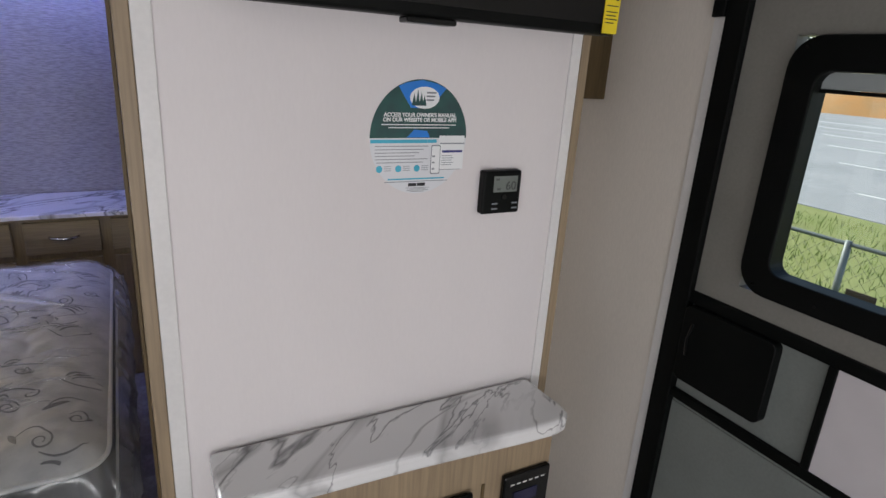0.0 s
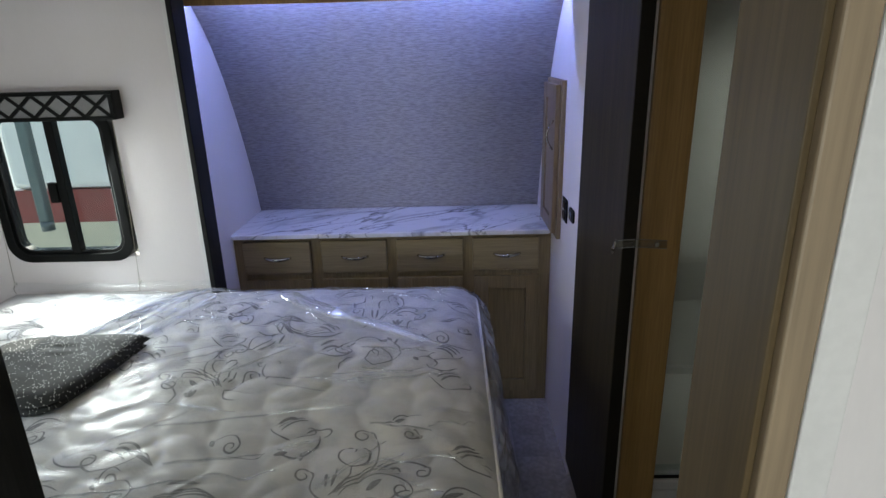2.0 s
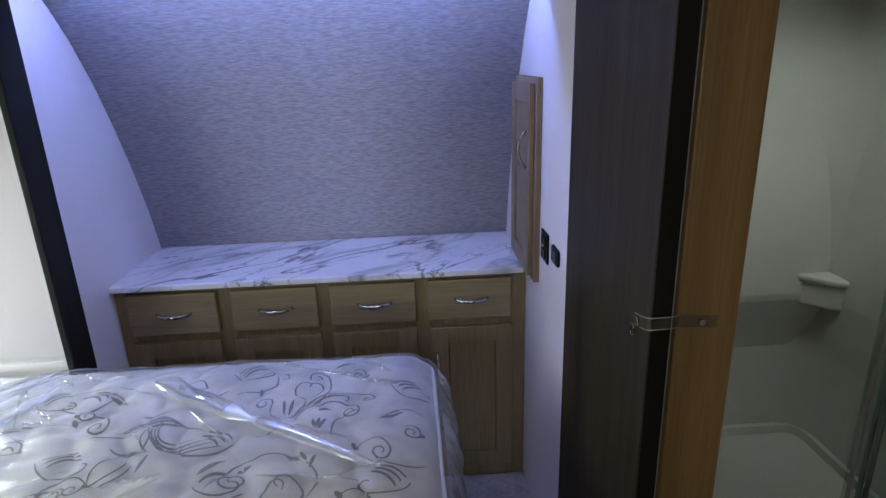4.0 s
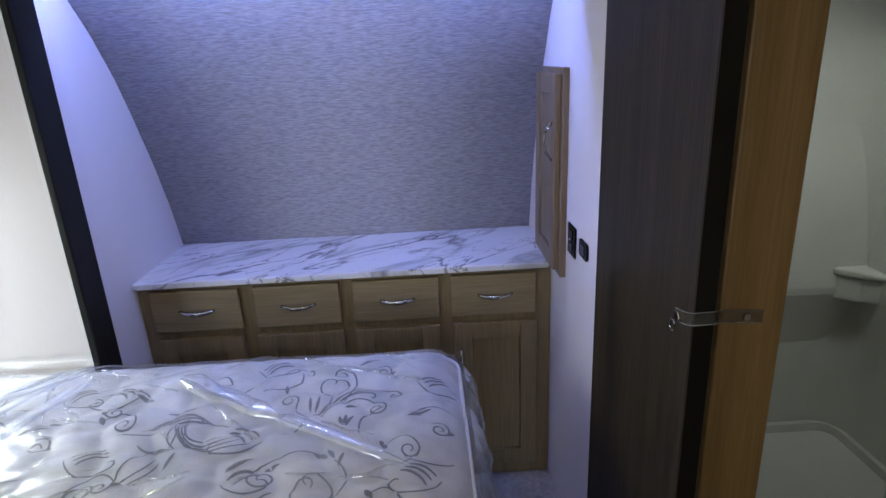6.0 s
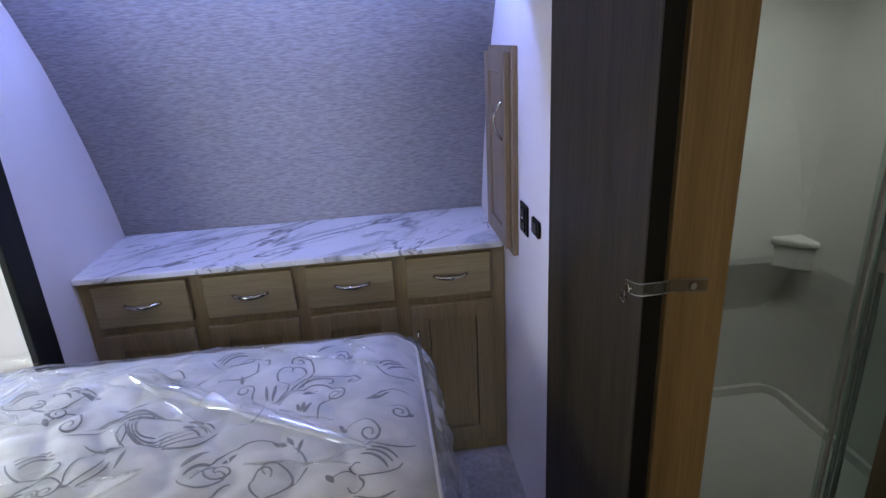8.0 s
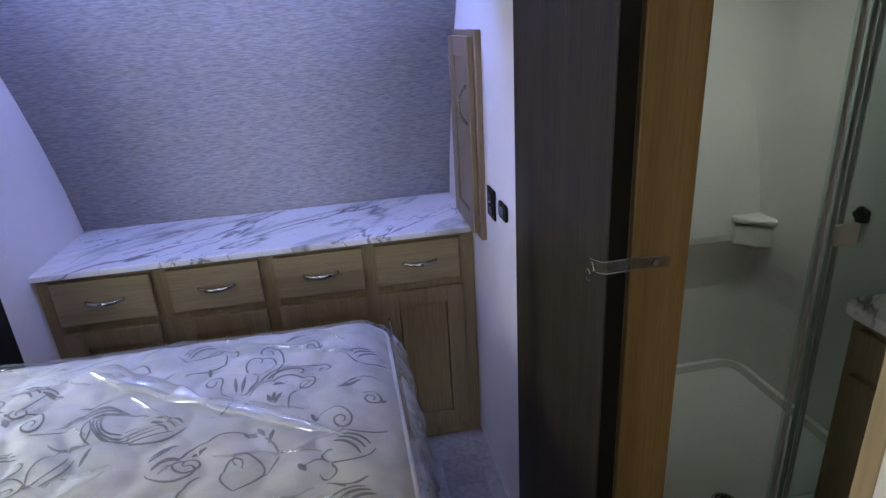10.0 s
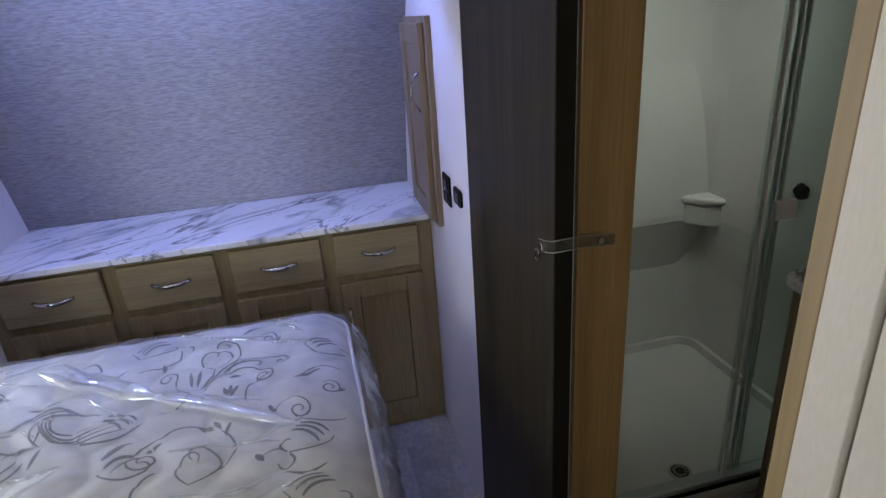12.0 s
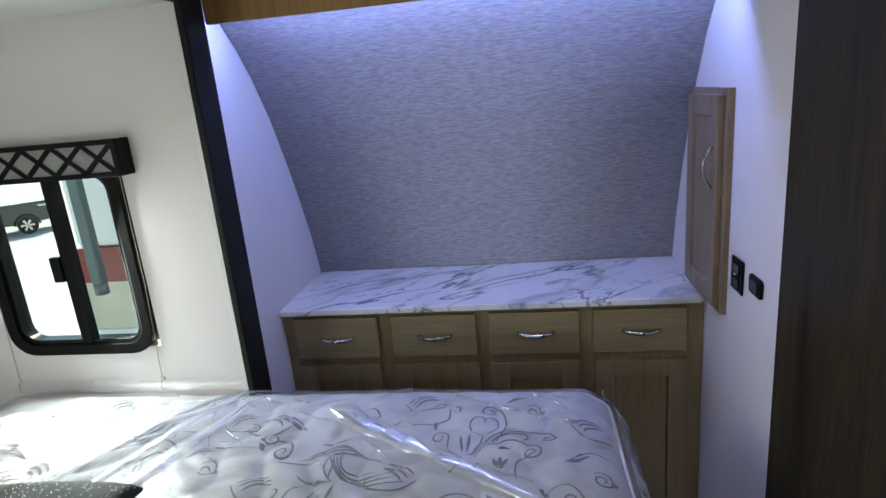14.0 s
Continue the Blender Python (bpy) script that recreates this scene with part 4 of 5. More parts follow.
outline = [(-1.122, 2.380), (-1.125, 2.36), (-1.132, 2.31), (-1.16, 2.14), (-1.195, 2.005), (-1.27, 1.985), (-1.40, 2.02), (-1.54, 2.12), (-1.60, 2.26), (-1.56, 2.355), (-1.42, 2.388), (-1.27, 2.39), (-1.15, 2.386)]
outline = [tuple(0.25 * a + 0.75 * b for a, b in zip(p, q)) for p0, p1 in zip(outline, outline[1:] + outline[:1]) for p, q in ((p1, p0), (p0, p1))]
cxy = (sum(p[0] for p in outline) / len(outline), sum(p[1] for p in outline) / len(outline))


def cloth_layer(z0, thick, dy, grow, seed):
    """One limp, wrinkled layer of the folded bag."""
    bm = bmesh.new()
    n, rings = len(outline), 14
    for top in (1, 0):
        loops = []
        for k in range(rings + 1):
            f = k / rings
            loop_ = []
            for x, y in outline:
                px, py = cxy[0] + (x - cxy[0]) * f * grow, cxy[1] + (y - cxy[1]) * f * grow + dy
                swell = thick * (1 - f ** 9) ** 0.5
                wr = 0.010 * (abs(noise.noise(Vector((px * 7, py * 16, seed)))) * 2 - 0.4) * (1 - f * 0.6)
                loop_.append(bm.verts.new((px, py, z0 + (swell + wr * thick / 0.03 if top else -0.003 * (1 - f)))))
            loops.append(loop_)
        for u, v in zip(loops, loops[1:]):
            for i in range(n):
                bm.faces.new((u[i], v[i], v[(i + 1) % n], u[(i + 1) % n]))
    bmesh.ops.remove_doubles(bm, verts=bm.verts, dist=0.0006)
    bmesh.ops.recalc_face_normals(bm, faces=bm.faces)
    return bm


bag = empty("folded_bag", (*cxy, 0.836), "black cloth bag with white speckles lying on the bed", "bag")
part("lower_fold", cloth_layer(0.834, 0.013, -0.014, 0.985, 5), M_DOTS, bag, smooth=True)
part("upper_fold", cloth_layer(0.848, 0.024, 0.004, 1.0, 2), M_DOTS, bag, smooth=True)

# ---- bedroom window with its valance
win = empty("window_1", (-1.67, YW, 1.2), "black-framed sliding trailer window", "window", kind="structure")
part("window_frame", ring(rounded(-1.94, -1.428, 0.922, 1.535, 0.085), rounded(-1.903, -1.464, 0.958, 1.500, 0.060), YW - 0.016, YW + 0.045, "y", 0.004), M_BLACK, win)
part("inner_rim", ring(rounded(-1.902, -1.465, 0.959, 1.499, 0.059), rounded(-1.888, -1.478, 0.972, 1.488, 0.048), YW - 0.006, YW + 0.035, "y", 0.002), M_BLACKGLOSS, win)
part("meeting_stile", box(-1.684, -1.650, YW - 0.010, YW + 0.028, 0.957, 1.498, 0.003), M_BLACK, win)
part("catch", box(-1.716, -1.683, YW - 0.020, YW + 0.0, 1.17, 1.25, 0.003), M_BLACK, win)
for x0, x1, dy in ((-1.89, -1.67, 0.012), (-1.657, -1.468, 0.022)):
    p = part("pane", box(x0, x1, YW + dy, YW + dy + 0.004, 0.965, 1.492), M_GLASS, win)
    p.visible_shadow = False
val = empty("valance", (-1.67, YW - 0.04, 1.54), "black window valance with a diamond lattice front", "valance")
VX0, VX1, VZ0, VZ1, VY = -1.965, -1.372, 1.488, 1.592, YW - 0.068
part("back_board", box(VX0 + 0.01, VX1 - 0.01, VY + 0.008, VY + 0.012, VZ0 + 0.01, VZ1 - 0.01), M_FABRICGREY, val, "grey mesh fabric")
bm = box(VX0, VX1, VY, VY + 0.010, VZ1 - 0.014, VZ1, 0.002)
box(VX0, VX1, VY, VY + 0.010, VZ0, VZ0 + 0.014, 0.002, bm)
box(VX0, VX0 + 0.014, VY + 0.0005, VY + 0.010, VZ0 + 0.014, VZ1 - 0.014, 0.001, bm)
box(VX1 - 0.014, VX1, VY + 0.0005, VY + 0.010, VZ0 + 0.014, VZ1 - 0.014, 0.001, bm)
part("front_frame", bm, M_BLACK, val)
for x0, x1 in ((VX0, VX0 + 0.012), (VX1 - 0.012, VX1)):
    part("end_cap", box(x0, x1, VY + 0.0105, YW - 0.001, VZ0, VZ1, 0.002), M_BLACK, val)
part("top_board", box(VX0 + 0.012, VX1 - 0.012, VY + 0.0125, YW - 0.001, VZ1 - 0.01, VZ1 - 0.001), M_BLACK, val)
cell = (VX1 - VX0 - 0.028) / 6
for k in range(6):
    for sgn in (1, -1):
        xa = VX0 + 0.014 + cell * k
        za, zb = (VZ0 + 0.012, VZ1 - 0.012) if sgn > 0 else (VZ1 - 0.012, VZ0 + 0.012)
        d = Vector((cell, 0, zb - za)).normalized() * 0.006
        nrm = Vector((-d.z, 0, d.x))
        pts = [(xa + nrm.x, za + nrm.z), (xa - nrm.x, za - nrm.z), (xa + cell - nrm.x, zb - nrm.z), (xa + cell + nrm.x, zb + nrm.z)]
        part("lattice_bar", prism(pts, VY + (0.002 if sgn > 0 else 0.0035), VY + 0.0075, "y"), M_BLACK, val)
for x in (-1.405, -1.925):
    cord = empty("blind_cord", (x, YW, 0.8), "thin blind cord tied to a wall clip", "cord", "blind cords")
    part("string", tube([(x, YW - 0.03, 1.49), (x - 0.012, YW - 0.014, 1.15), (x - 0.034, YW - 0.006, 0.835)], 0.0011, n=5), M_CORD, cord)
    part("clip", box(x - 0.040, x - 0.027, YW - 0.010, YW - 0.0005, 0.822, 0.834, 0.002), M_PALEGREY, cord)
    part("tail", tube([(x - 0.034, YW - 0.008, 0.824), (x - 0.040, YW - 0.012, 0.805), (x - 0.036, YW - 0.008, 0.785)], 0.0016, n=5), M_CORD, cord)

# ---------------------------------------------------------------- passage
warn = empty("warning_label", (0.304, 1.5, 1.66), "printed safety notice on the white passage wall", "label")
lines = ["1. Do not ride in the vehicle", "    are present.", "2. Do not sleep in the vehicle", "    are present.", "3. Close doors and windows", "    (if installed) when any vehicle",
         "4. Run fuel out of engines of s", "    off fuel at the tank.", "5. Do not store, transport, or disp", "6. Open the windows, openings,", "    provided for venting the trans",
         "    vehicles are present.", "7. Do not operate propane applian", "    equipment when motorized ve"]
for i, t in enumerate(lines):
    lettering("text_line", t, (0.3042, 1.600, 1.727 - 0.0096 * i), 0.0097, FACE_WEST, M_INK, warn, bold=0.00012)

# refrigerator in its tall dark housing
fr = empty("refrigerator", (-0.85, 0.75, 0), "black refrigerator in a dark wooden housing", "refrigerator")
part("housing_post", box(-0.62, -0.524, 1.085, 1.131, 0, ZC - 0.002, 0.002), M_FASCIA, fr)
part("housing_side", box(-1.168, -0.62, 1.115, 1.131, 0, ZC - 0.002), M_FASCIA, fr)
part("cabinet", box(-1.165, -0.56, 0.47, 1.080, 0.08, 1.98, 0.004), M_BLACK, fr)
part("door", box(-0.559, -0.512, 0.475, 1.062, 0.10, 1.30, 0.012), M_BLACKGLOSS, fr)
part("door", box(-0.559, -0.512, 0.475, 1.062, 1.315, 1.97, 0.012), M_BLACKGLOSS, fr)
# Beige strap at the post, drawn as a rounded block.
part("latch", box(-0.526, -0.502, 1.120, 1.142, 1.17, 1.222, 0.008), M_CORD, fr, "small beige strap")

# television over the partition
tv = empty("television", (0.5, 0.98, 1.78), "black flat television mounted on the partition", "television")
part("casing", box(0.182, 0.850, 0.955, 1.0, 1.774, 2.03, 0.006), M_BLACK, tv)
part("screen", box(0.192, 0.840, 0.9515, 0.9545, 1.792, 2.022), M_BLACKGLOSS, tv)
part("sensor", box(0.435, 0.520, 0.952, 0.985, 1.764, 1.7735, 0.003), M_BLACKGLOSS, tv)
part("wall_bracket", box(0.35, 0.65, 1.001, YP - 0.0045, 1.85, 2.0), M_BLACK, tv)
tag = part("energy_label", box(0.812, 0.846, 0.9496, 0.9512, 1.777, 1.90), M_YELLOW, tv, "yellow paper label")
for z, w in ((1.812, 0.026), (1.806, 0.024), (1.800, 0.027), (1.794, 0.020), (1.822, 0.026)):
    part("print_bar", box(0.816, 0.816 + w, 0.9490, 0.9495, z, z + 0.0018), M_INK, tag)
part("print_mark", box(0.836, 0.842, 0.9490, 0.9495, 1.832, 1.838), M_INK, tag)

# round sticker
M_ST_GREEN = mat("dark_green_print", (0.012, 0.085, 0.075), 0.35, second=(0.015, 0.05, 0.055), scale=30)
M_ST_BLUE = mat("sky_blue_print", (0.01, 0.22, 0.75), 0.35, vary=0.05)
M_ST_CYAN = mat("cyan_print", (0.06, 0.45, 0.62), 0.35, vary=0.03)
M_ST_PAPER = mat("sticker_paper", (0.74, 0.75, 0.78), 0.35, vary=0.02)
M_ST_WHITE = mat("white_print", (0.84, 0.85, 0.86), 0.35, vary=0.02)
M_ST_GREY = mat("grey_print", (0.30, 0.32, 0.35), 0.4)
st = empty("round_sticker", (0.508, YP, 1.59), "round printed sticker on the white partition", "sticker")
SX, SZ, SR = 0.508, 1.590, 0.0965


def seg_pts(z0, z1, r=SR, n=28):
    """Outline of a disc between two heights."""
    a0, a1 = math.asin(max(-1, min(1, z0 / r))), math.asin(max(-1, min(1, z1 / r)))
    right = [(SX + r * math.cos(a0 + (a1 - a0) * i / n), SZ + r * math.sin(a0 + (a1 - a0) * i / n)) for i in range(n + 1)]
    left = [(2 * SX - x, z) for x, z in reversed(right)]
    pts = right + left
    return [p for i, p in enumerate(pts) if math.dist(p, pts[i - 1]) > 1e-6]


def layer(k):
    return YP - 0.0010 - 0.00045 * k, YP - 0.0006 - 0.00045 * k


part("paper", prism(seg_pts(-SR, SR), *layer(0), "y"), M_ST_PAPER, st)
part("green_field", prism(seg_pts(0.0, SR), *layer(1), "y"), M_ST_GREEN, st, "dark green forest picture")
bl = [(SX - 0.045, SZ + 0.0845), (SX - 0.03, SZ + 0.0905), (SX, SZ + 0.0955), (SX + 0.03, SZ + 0.0905), (SX + 0.048, SZ + 0.083), (SX + 0.03, SZ + 0.062), (SX + 0.012, SZ + 0.05), (SX - 0.02, SZ + 0.05), (SX - 0.032, SZ + 0.066)]
part("blue_sky", prism(bl, *layer(2), "y"), M_ST_BLUE, st)
part("blue_lake", prism([(SX - 0.026, SZ + 0.001), (SX + 0.02, SZ + 0.001), (SX + 0.014, SZ + 0.012), (SX - 0.012, SZ + 0.014)], *layer(2), "y"), M_ST_BLUE, st)
part("emblem", prism([(SX + 0.006 + 0.029 * math.cos(2 * PI * i / 32), SZ + 0.067 + 0.018 * math.sin(2 * PI * i / 32)) for i in range(32)], *layer(3), "y"), M_ST_WHITE, st, "white oval emblem")
for dx, h in ((-0.016, 0.020), (-0.009, 0.026), (-0.002, 0.022), (0.004, 0.017)):
    part("emblem_tree", prism([(SX + 0.001 + dx - 0.0045, SZ + 0.054), (SX + 0.001 + dx + 0.0045, SZ + 0.054), (SX + 0.001 + dx, SZ + 0.054 + h)], *layer(4), "y"), M_ST_GREEN, st)
for k in range(3):
    part("emblem_bar", box(SX + 0.009, SX + 0.028 - 0.002 * k, *layer(4), SZ + 0.074 - 0.006 * k, SZ + 0.077 - 0.006 * k), M_ST_GREY, st)
for i, (t, z) in enumerate((("ACCESS YOUR OWNER'S MANUAL", 0.0355), ("ON OUR WEBSITE OR MOBILE APP!", 0.0275))):
    lettering("title_line", t, (SX, layer(3)[0], SZ + z), 0.0092, FACE_SOUTH, M_ST_WHITE, st, "CENTER", 0.0003)
for z, w in ((0.0215, 0.076), (0.0165, 0.062)):
    part("print_bar", box(SX - w, SX + w * 0.95, *layer(3), SZ + z, SZ + z + 0.0016), M_ST_WHITE, st)
part("cyan_bar", box(SX - SR * 0.985, SX + 0.035, *layer(1), SZ - 0.0085, SZ - 0.0025), M_ST_CYAN, st)
for k in range(6):
    part("print_bar", box(SX - 0.086 + 0.003 * (k == 5), SX + 0.018 - 0.009 * ((k * 5) % 4), *layer(1), SZ - 0.0145 - 0.0055 * k, SZ - 0.0132 - 0.0055 * k), M_ST_GREY, st)
for k in range(3):
    part("round_icon", disc((SX - 0.077 + 0.037 * k, layer(1)[0], SZ - 0.052), 0.006, 0.0004, "y", 20), M_ST_CYAN, st)
    for q in range(3):
        part("print_bar", box(SX - 0.068 + 0.037 * k, SX - 0.054 + 0.037 * k, *layer(1), SZ - 0.0485 - 0.0035 * q, SZ - 0.0475 - 0.0035 * q), M_ST_GREY, st)
part("tablet_picture", box(SX + 0.040, SX + 0.093, *layer(2), SZ - 0.055, SZ + 0.004), M_ST_WHITE, st)
part("tablet_bar", box(SX + 0.042, SX + 0.0935, *layer(3), SZ - 0.0105, SZ - 0.0085), M_ST_GREY, st)
M_ST_NAVY = mat("navy_print", (0.04, 0.05, 0.25), 0.4)
part("tablet_heading", box(SX + 0.047, SX + 0.090, *layer(3), SZ - 0.0255, SZ - 0.0215), M_ST_NAVY, st)
for k in range(5):
    part("print_bar", box(SX + 0.047, SX + 0.068 + 0.004 * (k % 2), *layer(3), SZ - 0.0315 - 0.004 * k, SZ - 0.0305 - 0.004 * k), M_ST_GREY, st)
part("tablet_foot", box(SX + 0.042, SX + 0.088, *layer(3), SZ - 0.0560, SZ - 0.0550), M_ST_GREY, st)
ph = part("phone_picture", prism(rounded(SX + 0.024, SX + 0.0435, SZ - 0.063, SZ - 0.012, 0.003), *layer(3), "y"), M_ST_GREY, st)
part("phone_screen", prism(rounded(SX + 0.0255, SX + 0.042, SZ - 0.061, SZ - 0.014, 0.002), *layer(4), "y"), M_ST_WHITE, ph)
for k in range(3):
    part("phone_icon", box(SX + 0.027, SX + 0.032, *layer(5), SZ - 0.033 - 0.011 * k, SZ - 0.030 - 0.011 * k), M_ST_GREY, ph)
part("cyan_line", box(SX - 0.060, SX + 0.055, *layer(1), SZ - 0.0715, SZ - 0.0690), M_ST_CYAN, st)
part("print_bar", box(SX - 0.066, SX + 0.062, *layer(1), SZ - 0.0755, SZ - 0.0742), M_ST_GREY, st)
for dx in (-0.018, 0.0):
    part("store_badge", box(SX + dx - 0.001, SX + dx + 0.0155, *layer(1), SZ - 0.0835, SZ - 0.0778), M_INK, st)
for k in range(4):
    w = (0.024, 0.016, 0.022, 0.014)[k]
    part("print_bar", box(SX - w, SX + w, *layer(1), SZ - 0.0868 - 0.0022 * k, SZ - 0.0858 - 0.0022 * k), M_ST_GREY, st)

st.location.z -= 0.009
st.scale = (0.975, 1, 1.03)

# thermostat
th = empty("thermostat", (0.68, YP, 1.48), "black wall thermostat reading 60", "thermostat")
part("body", box(0.638, 0.724, YP - 0.020, YP - 0.0005, 1.437, 1.521, 0.004), M_BLACK, th)
part("display", box(0.660, 0.714, YP - 0.0212, YP - 0.0203, 1.480, 1.511), M_LCD, th, "grey liquid crystal display")
lettering("digits", "60", (0.711, YP - 0.0216, 1.484), 0.024, FACE_SOUTH, M_DIGIT, th, "RIGHT")
for x, z in ((0.664, 1.503), (0.668, 1.484)):
    part("symbol", box(x, x + 0.008, YP - 0.0217, YP - 0.0213, z, z + 0.004), M_DIGIT, th)
for x, z in ((0.659, 1.456), (0.705, 1.456), (0.659, 1.446), (0.705, 1.446)):
    part("button", box(x, x + 0.013, YP - 0.0215, YP - 0.0200, z, z + 0.003, 0.001), M_ST_GREY, th)
part("dial", disc((0.686, YP - 0.0225, 1.470), 0.006, 0.003, "y", 20, 0.001), M_BLACKGLOSS, th)

# low cabinet with its marble ledge
outline = [(0.128, YP - 0.005), (0.128, 0.945)] + [(0.150 + 0.022 * math.cos(radians(a)), 0.917 + 0.022 * math.sin(radians(a))) for a in (180, 210, 240, 270)]
outline += [(0.45, 0.885), (0.70, 0.868), (0.76, 0.866), (0.79, 0.873), (0.808, 0.89), (0.812, 0.915), (0.806, YP - 0.005)]
tagged(part("ledge", prism(outline, 1.004, 1.040, "z", 0.010), M_MARBLE, smooth=False), "white marble-patterned ledge with rounded corners", "ledge")
cab = empty("ledge_cabinet", (0.47, 0.97, 0), "pale wooden cabinet under the marble ledge", "cabinet")
part("body", box(0.150, 0.800, 0.915, YP - 0.005, 0.0, 1.003, 0.003), M_BEIGEWOOD, cab)
part("vent_slot", box(0.626, 0.634, 0.912, 0.9145, 0.70, 0.897, 0.001), M_TAUPE, cab)
ra = empty("stereo", (0.74, 0.91, 0.85), "black stereo panel set into the pale cabinet", "stereo")
part("panel", box(0.674, 0.792, 0.900, 0.9145, 0.79, 0.905, 0.004), M_BLACKGLOSS, ra)
part("display", box(0.700, 0.760, 0.8988, 0.8996, 0.835, 0.862), mat("blue_black_display", (0.01, 0.012, 0.05), 0.15), ra)
for k in range(6):
    part("key", box(0.690 + 0.0155 * k, 0.699 + 0.0155 * k, 0.8985, 0.8996, 0.882, 0.885), M_PALEGREY, ra)
ct = empty("control_panel", (0.54, 0.91, 0.85), "black control panel set into the pale cabinet", "control panel")
part("panel", box(0.46, 0.592, 0.903, 0.9145, 0.76, 0.893, 0.004), M_BLACKGLOSS, ct)
part("rim", ring(rounded(0.455, 0.597, 0.755, 0.898, 0.004, 2), rounded(0.464, 0.588, 0.764, 0.889, 0.003, 2), 0.899, 0.9028, "y"), M_BLACK, ct)

# box on the outer wall
bx = prism([(1.50, 1.63), (1.66, 1.63), (1.66, 1.93), (1.50, 1.93)], XD - 0.112, XD - 0.0005, "x", 0.003)
tagged(part("wall_box", bx, M_TAUPE), "taupe wooden box fixed to the grey wall", "box")

# ---------------------------------------------------------------- entry door
dr = empty("door_1", (XD, 0.8, 0), "grey entry door with black frame and window", "door", kind="structure")
bm = box(XD - 0.012, XD + 0.05, 1.062, 1.122, 0, 1.968, 0.004)
box(XD - 0.012, XD + 0.05, 0.422, 0.47, 0, 1.968, 0.004, bm)
box(XD - 0.012, XD + 0.05, 0.47, 1.062, 1.91, 1.968, 0.004, bm)
part("frame", bm, M_BLACK, dr)
part("corner_bracket", box(XD - 0.016, XD - 0.0045, 1.1225, 1.158, 1.855, 1.966, 0.003), M_BLACK, dr)
bm = box(XD + 0.006, XD + 0.045, 0.942, 1.061, 1.16, 1.908)
box(XD + 0.006, XD + 0.045, 0.47, 0.52, 1.16, 1.908, bm=bm)
box(XD + 0.006, XD + 0.045, 0.52, 0.942, 1.16, 1.225, bm=bm)
box(XD + 0.006, XD + 0.045, 0.52, 0.942, 1.815, 1.908, bm=bm)
part("upper_skin", bm, M_DOORGREY, dr)
part("lower_skin", box(XD + 0.008, XD + 0.045, 0.47, 1.061, 0.01, 0.83, 0.002), M_DOORLOW, dr)
part("middle_skin", box(XD + 0.012, XD + 0.045, 0.47, 1.061, 0.83, 1.16), M_DOORLOW, dr)
part("band", box(XD - 0.004, XD + 0.011, 0.47, 1.061, 1.135, 1.168, 0.002), M_BLACK, dr)
part("band", box(XD - 0.004, XD + 0.011, 0.47, 1.061, 0.845, 0.872, 0.002), M_BLACK, dr)
part("stile", box(XD - 0.004, XD + 0.011, 0.672, 0.692, 0.872, 1.135, 0.002), M_BLACK, dr)
part("screen_cover", box(XD + 0.001, XD + 0.009, 0.47, 0.672, 0.872, 1.135), M_SCREEN, dr, "pale sliding screen cover")
lk = part("lock", prism(rounded(0.80, 1.058, 0.915, 1.134, 0.02), XD - 0.02, XD + 0.011, "x", 0.004), M_BLACK, dr)
part("lever", tube([(XD - 0.022, 1.022, 1.09), (XD - 0.034, 1.024, 1.05), (XD - 0.030, 1.023, 1.0)], 0.005), M_BLACKGLOSS, lk)
fo, fi = rounded(0.53, 0.942, 1.225, 1.815, 0.07), rounded(0.60, 0.872, 1.285, 1.742, 0.03)
wf = part("window_frame", ring(fo, fi, XD - 0.010, XD + 0.045, "x", 0.004), M_BLACK, dr)
p = part("pane", box(XD + 0.028, XD + 0.032, 0.599, 0.873, 1.284, 1.743), M_GLASS, dr)
p.visible_shadow = False
part("shade_bar", box(XD + 0.014, XD + 0.026, 0.601, 0.871, 1.698, 1.706), M_BLACK, dr)
part("shade", box(XD + 0.018, XD + 0.022, 0.601, 0.871, 1.7065, 1.741), mat("grey_shade_film", (0.42, 0.46, 0.46), 0.6, emit=None), dr, "grey rolled shade")
for y, z in ((0.90, 1.25), (0.75, 1.25), (0.905, 1.79)):
    part("screw", disc((XD - 0.0112, y, z), 0.004, 0.001, "x", 10), M_BLACKGLOSS, wf)

# ---------------------------------------------------------------- bathroom
SY0, SY1, SX0, XS = 2.42, 3.19, 0.45, XD + 0.034
bm = box(SX0, XS - 0.001, SY1, SY1 + 0.05, 0.16, ZC - 0.001)
box(XS - 0.012, XS - 0.0005, SY0, SY1, 0.16, ZC - 0.001, bm=bm)
box(SX0 - 0.0, SX0 + 0.012, SY0, SY1, 0.16, ZC - 0.001, bm=bm)
surround = empty("shower_surround", (0.9, 2.8, 0), "white acrylic shower surround with a corner shelf", "shower surround")
part("wall_panel", bm, M_SHOWER, surround)
shelf = [(XS - 0.013, SY1 - 0.001), (1.232, SY1 - 0.001), (1.250, 3.135), (1.31, 3.07), (XS - 0.013, 3.025)]
part("shelf", prism(shelf, 0.858, 0.885, "z", 0.010), M_SHOWER, surround)
under = [(XS - 0.013, SY1 - 0.002), (1.238, SY1 - 0.002), (1.256, 3.142), (1.314, 3.08), (XS - 0.013, 3.038)]
cx, cy = XS - 0.0125, SY1 - 0.0005
cove = [(cx, cy)] + [(cx - 0.11 + 0.11 * math.sin(radians(a)), cy - 0.11 + 0.11 * math.cos(radians(a))) for a in range(0, 91, 3)]
part("corner_cove", prism(cove, 0.241, ZC - 0.003, "z"), M_SHOWER, surround)
